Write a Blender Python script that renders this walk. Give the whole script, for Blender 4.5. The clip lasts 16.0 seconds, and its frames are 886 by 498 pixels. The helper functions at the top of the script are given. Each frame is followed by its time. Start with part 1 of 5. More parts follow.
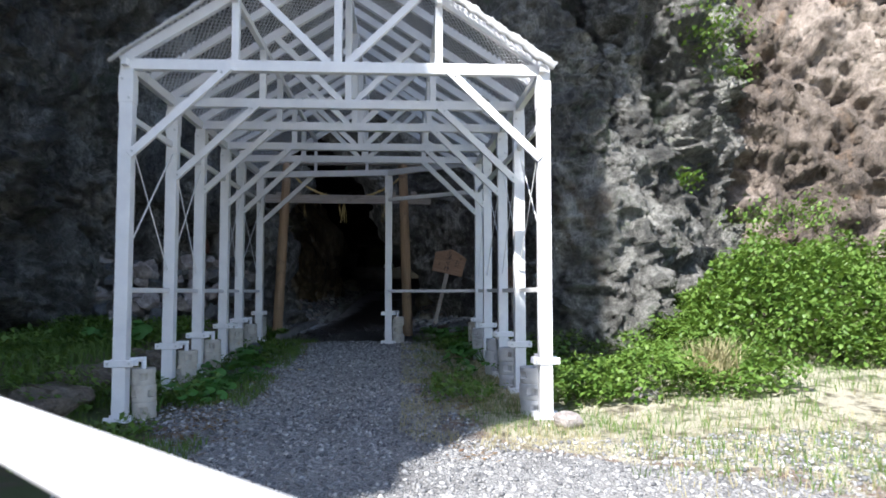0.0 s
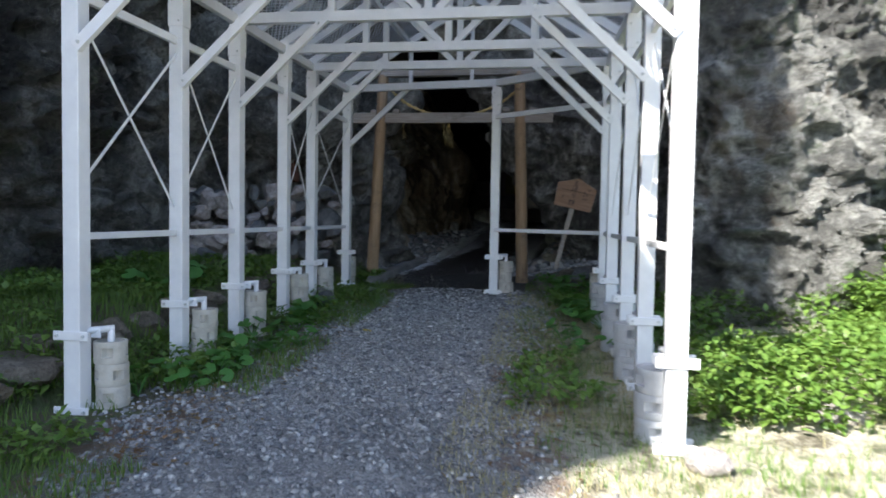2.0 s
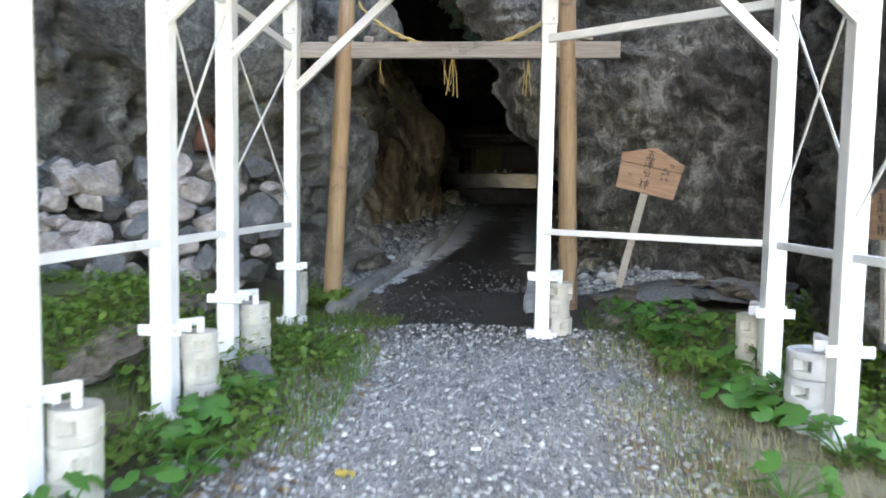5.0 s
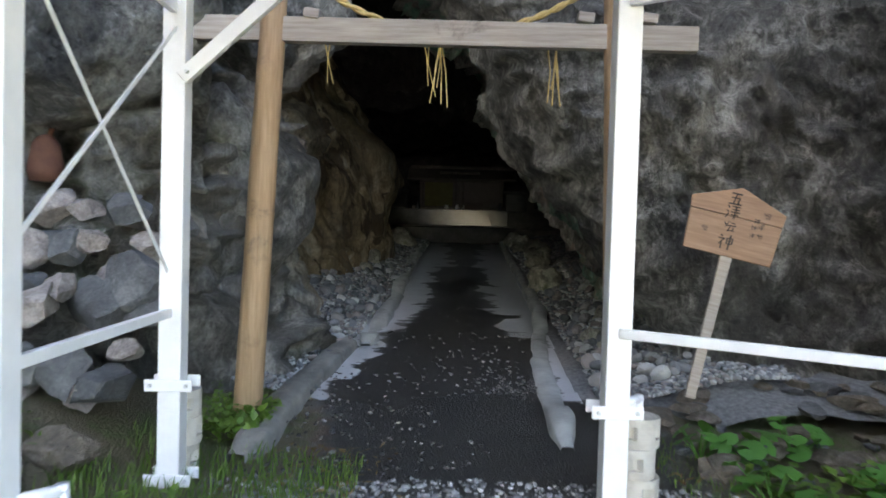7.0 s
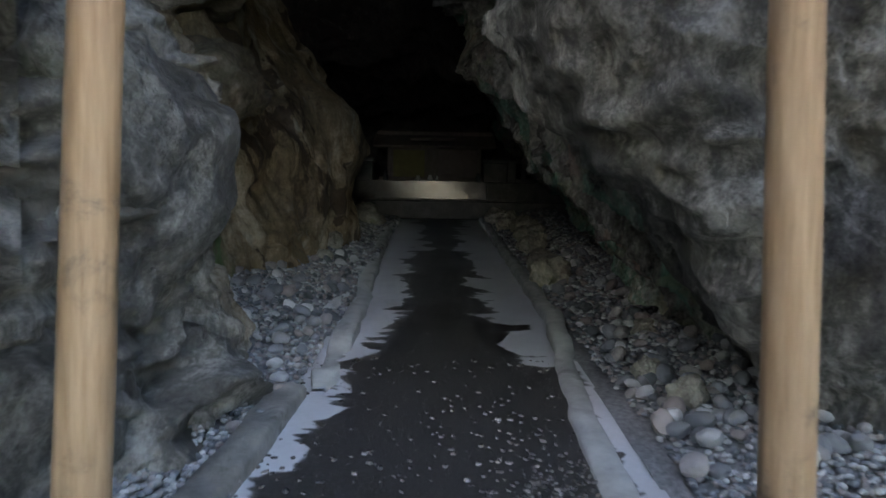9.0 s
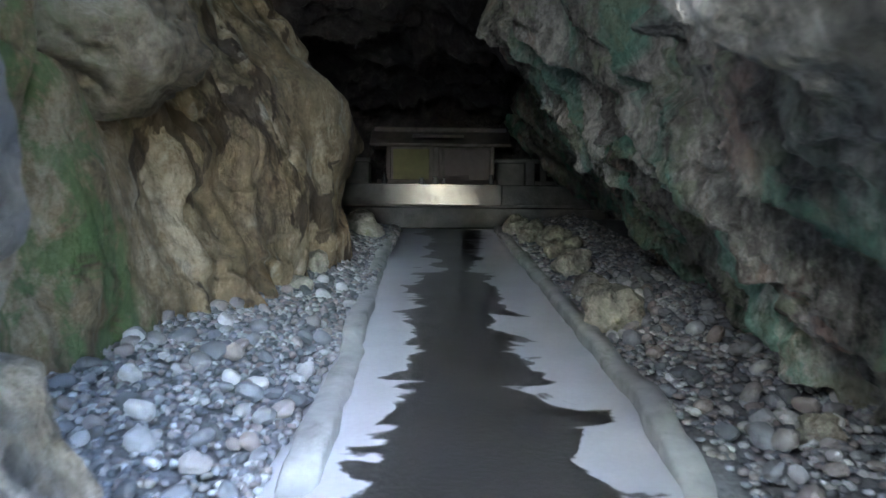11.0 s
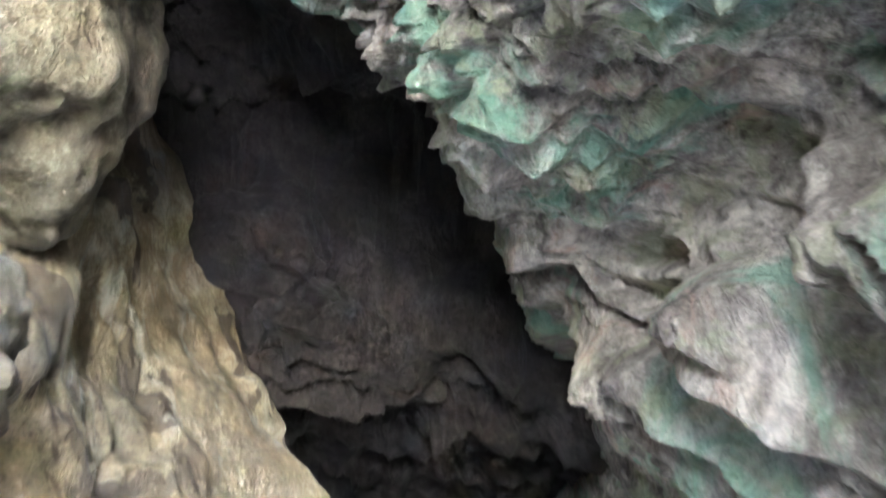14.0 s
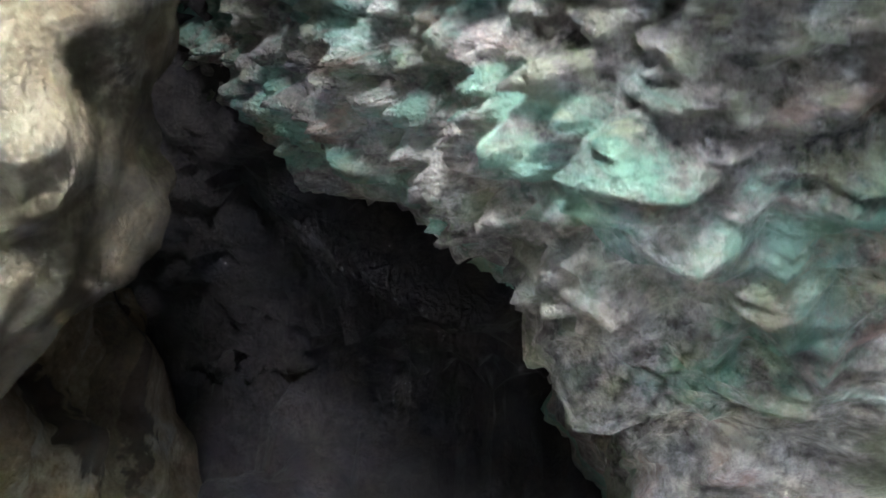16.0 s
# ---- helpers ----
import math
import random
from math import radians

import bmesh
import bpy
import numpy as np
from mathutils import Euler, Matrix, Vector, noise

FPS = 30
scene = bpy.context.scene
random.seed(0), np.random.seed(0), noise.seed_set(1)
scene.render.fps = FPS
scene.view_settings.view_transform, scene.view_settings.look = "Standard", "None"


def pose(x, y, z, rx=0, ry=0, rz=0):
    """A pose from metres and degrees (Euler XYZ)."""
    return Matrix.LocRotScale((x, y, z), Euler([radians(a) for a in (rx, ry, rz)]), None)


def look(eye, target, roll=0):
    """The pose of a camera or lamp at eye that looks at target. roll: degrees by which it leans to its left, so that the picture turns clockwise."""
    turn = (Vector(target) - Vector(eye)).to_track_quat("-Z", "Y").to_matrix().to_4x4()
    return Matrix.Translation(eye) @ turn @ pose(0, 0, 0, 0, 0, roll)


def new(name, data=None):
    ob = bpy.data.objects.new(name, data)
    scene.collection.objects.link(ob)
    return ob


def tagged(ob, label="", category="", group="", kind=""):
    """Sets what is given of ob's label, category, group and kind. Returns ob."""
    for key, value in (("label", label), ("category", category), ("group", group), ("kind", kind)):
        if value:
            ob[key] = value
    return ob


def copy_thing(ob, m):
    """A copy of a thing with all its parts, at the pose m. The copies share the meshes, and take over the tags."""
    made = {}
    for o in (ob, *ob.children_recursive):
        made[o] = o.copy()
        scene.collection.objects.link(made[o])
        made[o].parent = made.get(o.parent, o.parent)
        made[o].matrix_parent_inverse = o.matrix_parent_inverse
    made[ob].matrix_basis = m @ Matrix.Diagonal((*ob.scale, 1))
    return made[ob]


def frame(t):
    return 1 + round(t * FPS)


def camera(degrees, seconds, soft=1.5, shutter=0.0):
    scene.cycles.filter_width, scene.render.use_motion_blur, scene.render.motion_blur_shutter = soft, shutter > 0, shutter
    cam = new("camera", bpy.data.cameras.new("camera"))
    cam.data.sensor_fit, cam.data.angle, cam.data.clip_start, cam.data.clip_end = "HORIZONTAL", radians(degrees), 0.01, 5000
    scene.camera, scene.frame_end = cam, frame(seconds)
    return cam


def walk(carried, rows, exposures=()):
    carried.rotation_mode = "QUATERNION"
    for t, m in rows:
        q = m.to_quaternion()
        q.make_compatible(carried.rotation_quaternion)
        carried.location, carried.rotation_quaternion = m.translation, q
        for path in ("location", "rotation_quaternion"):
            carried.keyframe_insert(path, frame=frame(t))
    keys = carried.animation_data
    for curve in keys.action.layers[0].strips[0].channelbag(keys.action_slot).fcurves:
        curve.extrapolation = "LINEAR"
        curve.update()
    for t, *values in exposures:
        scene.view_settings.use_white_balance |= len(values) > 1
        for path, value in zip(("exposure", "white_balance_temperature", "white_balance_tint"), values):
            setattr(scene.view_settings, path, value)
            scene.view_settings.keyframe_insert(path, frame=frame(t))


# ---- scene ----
cam = camera(63.6, 16.0, soft=1.6, shutter=0.5)
METRES, EYE, TILT, LEAN, TURN = 18.0, 1.4, 0.0, 0.0, 0.0
ROWS = [
    (0.0, 0.0, 0.0, 0.0, 0.0, 3.46, 0.06),
    (0.5, 0.0037, 0.0314, 0.0019, 0.04, 1.61, 0.12),
    (1.0, 0.017, 0.0621, 0.0029, 2.94, -0.05, -0.18),
    (1.5, 0.0235, 0.091, 0.0051, 7.38, -1.37, -0.45),
    (2.0, 0.0251, 0.1215, 0.0096, 12.22, -2.53, -0.92),
    (2.5, 0.0216, 0.1545, 0.0124, 15.77, -3.49, -0.72),
    (3.0, 0.0064, 0.1873, 0.0128, 17.25, -4.62, -0.16),
    (3.5, -0.0091, 0.2221, 0.0128, 15.97, -5.19, 0.03),
    (4.0, -0.024, 0.2576, 0.0138, 13.68, -5.63, 0.07),
    (4.5, -0.039, 0.2933, 0.0136, 10.96, -5.2, -0.36),
    (5.0, -0.0515, 0.3268, 0.0162, 7.63, -4.32, -0.94),
    (7.5, -0.0904, 0.4928, 0.0284, 1.38, -1.56, -1.81),
    (8.0, -0.093, 0.522, 0.0307, 0.19, -2.87, -1.88),
    (8.5, -0.0963, 0.5514, 0.0317, -0.28, -4.12, -1.32),
    (11.0, -0.1074, 0.7152, 0.0347, -0.36, -3.85, -0.57),
    (11.5, -0.1083, 0.7467, 0.0367, -0.56, -1.73, -1.19),
    (12.0, -0.1099, 0.7769, 0.0402, -1.05, 2.47, -1.48),
    (12.5, -0.1128, 0.804, 0.0457, -1.12, 7.86, -1.93),
    (13.0, -0.1168, 0.8301, 0.0496, -0.75, 14.33, -2.3),
    (13.5, -0.1229, 0.8569, 0.0551, -0.68, 20.89, -2.73),
    (14.0, -0.1292, 0.8819, 0.0592, -1.46, 27.57, -2.85),
    (14.5, -0.1319, 0.9054, 0.064, 0.35, 37.16, -1.92),
    (15.0, -0.1326, 0.9272, 0.0668, -1.24, 43.95, -2.98),
    (15.5, -0.1354, 0.9461, 0.0696, 2.55, 51.16, -5.07),
    (16.0, -0.1337, 0.9685, 0.0703, 2.89, 56.34, -5.35),
]
EXPOSURES = [(0.0, 1.35, 6000, 12), (1.0, 1.4, 6000, 12), (2.0, 1.85, 6200, 10), (3.0, 3.0, 6600, 8), (4.0, 3.8, 7100, 9), (5.0, 4.05, 7300, 10), (7.5, 3.85, 7000, 10), (8.7, 3.85, 6700, 10), (11.0, 6.2, 6100, 9), (12.0, 7.0, 6250, 12), (13.0, 8.25, 6400, 15), (14.5, 9.75, 6550, 17), (16.0, 9.85, 6300, 16)]
walk(cam, [(t, pose(0, 0, EYE, TILT, LEAN, TURN) @ pose(METRES * x, METRES * y, METRES * z, 90 + pitch, roll, yaw)) for t, x, y, z, yaw, pitch, roll in ROWS], EXPOSURES)

# ---- light ----
SUN_FROM = Vector((-0.345, -0.62, 0.72)).normalized()
world = bpy.data.worlds.new("sky")
scene.world = world
world.use_nodes = True
wn = world.node_tree
sky = wn.nodes.new("ShaderNodeTexSky")
sky.sky_type = "NISHITA"
sky.sun_disc = False
sky.sun_elevation = math.asin(SUN_FROM.z)
sky.sun_rotation = math.atan2(SUN_FROM.x, SUN_FROM.y)
wn.links.new(sky.outputs[0], wn.nodes["Background"].inputs[0])
wn.nodes["Background"].inputs[1].default_value = 0.10
sun = new("sun", bpy.data.lights.new("sun", "SUN"))
sun.data.energy, sun.data.angle, sun.data.color = 5.0, radians(0.5), (1.0, 0.95, 0.86)
sun.matrix_world = look((0, 0, 30), Vector((0, 0, 30)) - SUN_FROM)

# fill lamp added in the cave mouth for the sky's light, aimed right
mouth = new("mouth_skylight", bpy.data.lights.new("mouth_skylight", "AREA"))
mouth.data.shape, mouth.data.size, mouth.data.size_y = "RECTANGLE", 2.0, 1.8
mouth.data.energy, mouth.data.color = 1.3, (0.95, 0.98, 1.0)
mouth.matrix_world = look((-2.9, 14.0, 3.9), (0.0, 17.4, 4.0))

# ---- materials ----
def mat_base(name):
    m = bpy.data.materials.new(name)
    m.use_nodes = True
    return m, m.node_tree, m.node_tree.nodes["Principled BSDF"]


def N(nt, kind, **kw):
    n = nt.nodes.new(kind)
    for k, v in kw.items():
        if k in n.inputs:
            n.inputs[k].default_value = v
    return n


def noise_tex(nt, co, scale, detail=6.0, rough=0.6, distort=0.0, stretch=None):
    if stretch:
        mp = nt.nodes.new("ShaderNodeMapping")
        mp.inputs["Scale"].default_value = stretch
        nt.links.new(co, mp.inputs[0])
        co = mp.outputs[0]
    n = N(nt, "ShaderNodeTexNoise", Scale=scale, Detail=detail, Roughness=rough, Distortion=distort)
    nt.links.new(co, n.inputs["Vector"])
    return n.outputs["Fac"]


def ramp(nt, fac, stops):
    r = nt.nodes.new("ShaderNodeValToRGB")
    while len(r.color_ramp.elements) < len(stops):
        r.color_ramp.elements.new(0.5)
    for e, (p, c) in zip(r.color_ramp.elements, stops):
        e.position = p
        e.color = (*c, 1) if len(c) == 3 else c
    nt.links.new(fac, r.inputs[0])
    return r.outputs[0]


def step(nt, fac, lo, hi):
    r = N(nt, "ShaderNodeMapRange")
    r.interpolation_type = "SMOOTHSTEP"
    r.inputs["From Min"].default_value, r.inputs["From Max"].default_value = lo, hi
    nt.links.new(fac, r.inputs["Value"])
    return r.outputs["Result"]


def mix(nt, fac, a, b, mode="MIX"):
    m = nt.nodes.new("ShaderNodeMix")
    m.data_type, m.blend_type = "RGBA", mode
    for sock, v in ((m.inputs[0], fac), (m.inputs[6], a), (m.inputs[7], b)):
        if isinstance(v, (int, float)):
            sock.default_value = v
        elif isinstance(v, tuple):
            sock.default_value = (*v, 1)
        else:
            nt.links.new(v, sock)
    return m.outputs[2]


def arith(nt, op, a, b=0.0):
    m = nt.nodes.new("ShaderNodeMath")
    m.operation = op
    for sock, v in ((m.inputs[0], a), (m.inputs[1], b)):
        if isinstance(v, (int, float)):
            sock.default_value = v
        else:
            nt.links.new(v, sock)
    return m.outputs[0]


def bump(nt, bsdf, height, strength, dist):
    b = N(nt, "ShaderNodeBump", Strength=strength, Distance=dist)
    nt.links.new(height, b.inputs["Height"])
    nt.links.new(b.outputs[0], bsdf.inputs["Normal"])


def coords(nt):
    return nt.nodes.new("ShaderNodeTexCoord").outputs["Object"]


def rock_mat(name, dark, mid, light, stain=None, stain2=None, amount=0.5, streak=(1, 1, 1), lie=(0, 0, 0), rough=0.8, tex=1.0, bump_d=0.05, lip=None, moss=None, blotch=None, mottle=None, grain=0.32, chip=0.8):
    """Weathered rock. streak and lie stretch and turn the pattern along the beds; lip: the y at which another, greyer rock gives way to this one."""
    m, nt, b = mat_base(name)
    co0 = coords(nt)
    mp = nt.nodes.new("ShaderNodeMapping")
    mp.inputs["Rotation"].default_value = [radians(a) for a in lie]
    mp.inputs["Scale"].default_value = streak
    nt.links.new(co0, mp.inputs[0])
    co = mp.outputs[0]
    big = noise_tex(nt, co, 0.8 * tex, 9, 0.62, 0.5)
    fine = noise_tex(nt, co, 7 * tex, 9, 0.72, 0.3)
    spots = noise_tex(nt, co0, 22 * tex, 6, 0.75)
    fac = arith(nt, "ADD", arith(nt, "MULTIPLY", big, 0.6), arith(nt, "ADD", arith(nt, "ADD", arith(nt, "MULTIPLY", fine, grain), 0.115 - 0.5 * grain), arith(nt, "MULTIPLY", spots, 0.23)))
    col = ramp(nt, fac, [(0.40, dark), (0.53, mid), (0.66, light)])
    if stain:
        s = step(nt, noise_tex(nt, co, 0.9 * tex, 7, 0.65, 0.8), 0.66 - 0.25 * amount, 0.78 - 0.22 * amount)
        col = mix(nt, arith(nt, "MULTIPLY", s, 0.75), col, mix(nt, fine, tuple(0.6 * c for c in stain), tuple(min(1, c * 2.0) for c in stain)))
    if stain2:
        s = step(nt, noise_tex(nt, co, 1.1 * tex, 7, 0.65, 1.2), 0.56, 0.68)
        col = mix(nt, arith(nt, "MULTIPLY", s, 0.7), col, mix(nt, fine, tuple(0.6 * c for c in stain2), tuple(min(1, c * 1.8) for c in stain2)))
    if blotch is not None:
        s = step(nt, noise_tex(nt, co0, 1.35, 5, 0.55, 0.5, (1, 1, 0.65)), 0.575, 0.605)
        col = mix(nt, arith(nt, "MULTIPLY", s, 0.85), col, blotch)
    if mottle is not None:
        a = step(nt, noise_tex(nt, co0, 3.2, 6, 0.6, 0.5), 0.52, 0.62)
        col = mix(nt, arith(nt, "MULTIPLY", a, 0.55), col, mix(nt, spots, tuple(0.5 * c for c in mottle), tuple(1.5 * c for c in mottle)))
    if lip is not None:
        sep = nt.nodes.new("ShaderNodeSeparateXYZ")
        nt.links.new(co0, sep.inputs[0])
        w = arith(nt, "ADD", sep.outputs[1], arith(nt, "MULTIPLY", arith(nt, "SUBTRACT", noise_tex(nt, co0, 1.2, 5, 0.6), 0.5), 2.4))
        out = ramp(nt, fac, [(0.40, (0.022, 0.022, 0.02)), (0.53, (0.125, 0.12, 0.108)), (0.65, (0.42, 0.41, 0.37))])
        col = mix(nt, step(nt, w, lip - 0.5, lip + 0.5), out, col)
    if moss is not None:
        y0, green = moss
        wm = arith(nt, "ADD", sep.outputs[1], arith(nt, "MULTIPLY", arith(nt, "SUBTRACT", big, 0.5), 5.0))
        gm = arith(nt, "MULTIPLY", arith(nt, "MULTIPLY", step(nt, w, lip, lip + 0.6), arith(nt, "SUBTRACT", 1.0, step(nt, wm, y0 - 0.3, y0 + 0.5))), step(nt, noise_tex(nt, co0, 2.4, 7, 0.68, 0.6), 0.44, 0.56))
        col = mix(nt, arith(nt, "MULTIPLY", gm, 0.8), col, mix(nt, spots, tuple(0.5 * c for c in green), tuple(1.6 * c for c in green)))
    # dark seams along the beds
    seam = step(nt, arith(nt, "ABSOLUTE", arith(nt, "SUBTRACT", noise_tex(nt, co, 1.6 * tex, 5, 0.6, 0.8), 0.5)), 0.0, 0.022)
    col = mix(nt, arith(nt, "MULTIPLY", arith(nt, "SUBTRACT", 1.0, seam), 0.18), col, tuple(c * 0.5 for c in dark))
    nt.links.new(col, b.inputs["Base Color"])
    nt.links.new(arith(nt, "ADD", arith(nt, "MULTIPLY", fine, 0.45), rough - 0.25), b.inputs["Roughness"])
    h = arith(nt, "ADD", arith(nt, "ADD", fine, arith(nt, "MULTIPLY", seam, 0.10)), arith(nt, "MULTIPLY", spots, 0.6))
    # chipped faces at two sizes
    bent = nt.nodes.new("ShaderNodeVectorMath")
    bent.operation = "MULTIPLY_ADD"
    wob = N(nt, "ShaderNodeTexNoise", Scale=2.2 * tex, Detail=4.0, Roughness=0.6)
    nt.links.new(co, wob.inputs["Vector"])
    nt.links.new(wob.outputs["Color"], bent.inputs[0])
    bent.inputs[1].default_value = (0.5, 0.5, 0.5)
    nt.links.new(co, bent.inputs[2])
    for size, amount_ in ((3.4 * tex, 1.0), (9.0 * tex, 0.5), (23.0 * tex, 0.25)):
        v = N(nt, "ShaderNodeTexVoronoi", Scale=size)
        v.distance = "CHEBYCHEV"
        nt.links.new(bent.outputs[0], v.inputs["Vector"])
        h = arith(nt, "ADD", h, arith(nt, "MULTIPLY", v.outputs["Distance"], -chip * amount_))
    bump(nt, b, h, 1.0, bump_d)
    return m


def plain_mat(name, c1, c2, scale=8.0, rough=0.5, metal=0.0, bump_d=0.004, streak=None, dirt=None, dirt_at=0.6):
    m, nt, b = mat_base(name)
    co = coords(nt)
    a = noise_tex(nt, co, scale, 6, 0.65, 0.0, streak)
    col = ramp(nt, a, [(0.3, c1), (0.7, c2)])
    if dirt:
        d = step(nt, noise_tex(nt, co, scale * 0.35, 6, 0.7, 0.4), dirt_at, dirt_at + 0.15)
        col = mix(nt, arith(nt, "MULTIPLY", d, 0.8), col, dirt)
    nt.links.new(col, b.inputs["Base Color"])
    b.inputs["Metallic"].default_value = metal
    nt.links.new(arith(nt, "ADD", arith(nt, "MULTIPLY", a, 0.3), rough - 0.15), b.inputs["Roughness"])
    bump(nt, b, noise_tex(nt, co, scale * 5, 4, 0.6, 0.0, streak), 0.6, bump_d)
    return m


M_CLIFF = rock_mat("cliff_rock", (0.028, 0.028, 0.027), (0.15, 0.147, 0.135), (0.50, 0.49, 0.45), stain=(0.11, 0.08, 0.05), stain2=(0.10, 0.13, 0.08), amount=0.35, streak=(1, 1, 0.7), lie=(15, 10, 0), rough=0.38, tex=1.3, bump_d=0.12, grain=0.42)
M_CLIFF_R = rock_mat("cliff_brown", (0.035, 0.026, 0.021), (0.21, 0.17, 0.14), (0.47, 0.40, 0.345), stain=(0.2, 0.13, 0.08), amount=0.4, lie=(0, 25, 0), streak=(1, 1, 0.6), tex=0.9, bump_d=0.09)
M_CAVE_L = rock_mat("cave_ochre", (0.06, 0.044, 0.023), (0.23, 0.178, 0.104), (0.54, 0.465, 0.34), stain=(0.15, 0.095, 0.04), stain2=(0.34, 0.33, 0.28), amount=0.42, streak=(1.2, 1.2, 0.55), lie=(14, 0, 0), rough=0.78, tex=1.05, bump_d=0.05, lip=15.2, moss=(17.3, (0.08, 0.15, 0.05)), blotch=(0.045, 0.03, 0.016), grain=0.3, chip=0.3)
M_BOULDER_L = rock_mat("wedged_ochre", (0.036, 0.028, 0.018), (0.12, 0.10, 0.064), (0.27, 0.24, 0.18), stain=(0.10, 0.12, 0.05), amount=0.35, streak=(1, 1, 0.6), rough=0.9, bump_d=0.045, chip=0.5, grain=0.4)
M_CAVE_R = rock_mat("cave_green", (0.028, 0.025, 0.022), (0.31, 0.285, 0.255), (0.82, 0.78, 0.70), stain=(0.15, 0.34, 0.25), stain2=(0.36, 0.235, 0.19), amount=0.72, streak=(1.0, 1.5, 0.55), lie=(-32, 22, 0), rough=0.65, tex=1.15, bump_d=0.10, lip=15.1, mottle=(0.34, 0.38, 0.24), grain=0.45, chip=0.9)
# Near-black: the unlit depth of the cave is put into this rock's colour.
M_CAVE_D = rock_mat("cave_shade", (0.007, 0.006, 0.0055), (0.024, 0.0195, 0.0185), (0.075, 0.062, 0.058), stain=(0.03, 0.019, 0.015), rough=0.85, bump_d=0.1)
M_WHITE = plain_mat("white_paint", (0.72, 0.72, 0.74), (0.82, 0.82, 0.83), scale=6, rough=0.4, bump_d=0.001, dirt=(0.55, 0.5, 0.42), dirt_at=0.66)
M_CEDAR = plain_mat("cedar", (0.30, 0.185, 0.10), (0.47, 0.325, 0.20), scale=7, rough=0.55, bump_d=0.006, streak=(6, 6, 0.4), dirt=(0.13, 0.095, 0.07), dirt_at=0.56)
M_WOOD = plain_mat("sign_wood", (0.22, 0.12, 0.07), (0.36, 0.225, 0.145), scale=5, rough=0.65, bump_d=0.002, streak=(0.6, 8, 8), dirt=(0.2, 0.12, 0.07), dirt_at=0.64)
M_GREYWOOD = plain_mat("weathered_wood", (0.26, 0.22, 0.19), (0.45, 0.40, 0.35), scale=6, rough=0.75, bump_d=0.004, streak=(0.5, 8, 8), dirt=(0.10, 0.08, 0.07), dirt_at=0.6)
M_STRAW = plain_mat("straw", (0.45, 0.32, 0.12), (0.62, 0.48, 0.22), scale=20, rough=0.8)
M_INK = plain_mat("ink", (0.02, 0.018, 0.016), (0.05, 0.04, 0.035), scale=40, rough=0.7)
M_ZINC = plain_mat("galvanised", (0.45, 0.46, 0.47), (0.62, 0.63, 0.64), scale=14, rough=0.45, metal=0.4, bump_d=0.001)
M_NET = plain_mat("steel_net", (0.40, 0.40, 0.41), (0.58, 0.58, 0.58), scale=14, rough=0.5, metal=0.2, bump_d=0.001)
M_WEIGHT_L = plain_mat("weight_concrete", (0.40, 0.37, 0.32), (0.58, 0.55, 0.49), scale=9, rough=0.85, bump_d=0.006, dirt=(0.20, 0.19, 0.15), dirt_at=0.6)
M_WEIGHT_R = plain_mat("weight_grey", (0.42, 0.43, 0.45), (0.58, 0.59, 0.61), scale=9, rough=0.7, bump_d=0.004, dirt=(0.25, 0.24, 0.22), dirt_at=0.64)
M_STONE = rock_mat("broken_stone", (0.14, 0.12, 0.11), (0.40, 0.355, 0.335), (0.68, 0.62, 0.59), tex=3.0, bump_d=0.02)
M_BANK = rock_mat("bank_rock", (0.06, 0.05, 0.04), (0.19, 0.16, 0.125), (0.40, 0.36, 0.30), stain=(0.09, 0.10, 0.05), tex=2.0, bump_d=0.03)
M_STONE_D = rock_mat("dark_stone", (0.05, 0.055, 0.06), (0.12, 0.125, 0.13), (0.25, 0.25, 0.25), tex=2.0, bump_d=0.02)
M_BOULDER = rock_mat("cave_boulder", (0.14, 0.13, 0.10), (0.34, 0.32, 0.26), (0.55, 0.53, 0.46), stain=(0.20, 0.20, 0.10), tex=2.0, bump_d=0.03)
# Altar and shrine colours are darkened to carry the cave end's dimness.
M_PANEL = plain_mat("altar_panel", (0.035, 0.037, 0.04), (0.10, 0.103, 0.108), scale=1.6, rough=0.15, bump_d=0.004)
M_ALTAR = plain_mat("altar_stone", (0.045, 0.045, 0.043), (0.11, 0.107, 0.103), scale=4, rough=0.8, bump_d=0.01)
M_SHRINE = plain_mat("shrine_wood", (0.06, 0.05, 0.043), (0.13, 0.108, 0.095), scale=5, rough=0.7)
M_YELLOW = plain_mat("shaded_curtain", (0.09, 0.085, 0.03), (0.14, 0.13, 0.05), scale=5, rough=0.8)
M_PINK = plain_mat("shaded_panel", (0.09, 0.07, 0.066), (0.14, 0.11, 0.105), scale=5, rough=0.8)
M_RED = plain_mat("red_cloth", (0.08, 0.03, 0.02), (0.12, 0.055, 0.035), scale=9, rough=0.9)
M_SCRAP = plain_mat("white_scrap", (0.75, 0.75, 0.74), (0.82, 0.82, 0.8), scale=9, rough=0.6)
M_DRYLEAF = plain_mat("yellow_leaf", (0.5, 0.36, 0.06), (0.62, 0.48, 0.12), scale=30, rough=0.6)


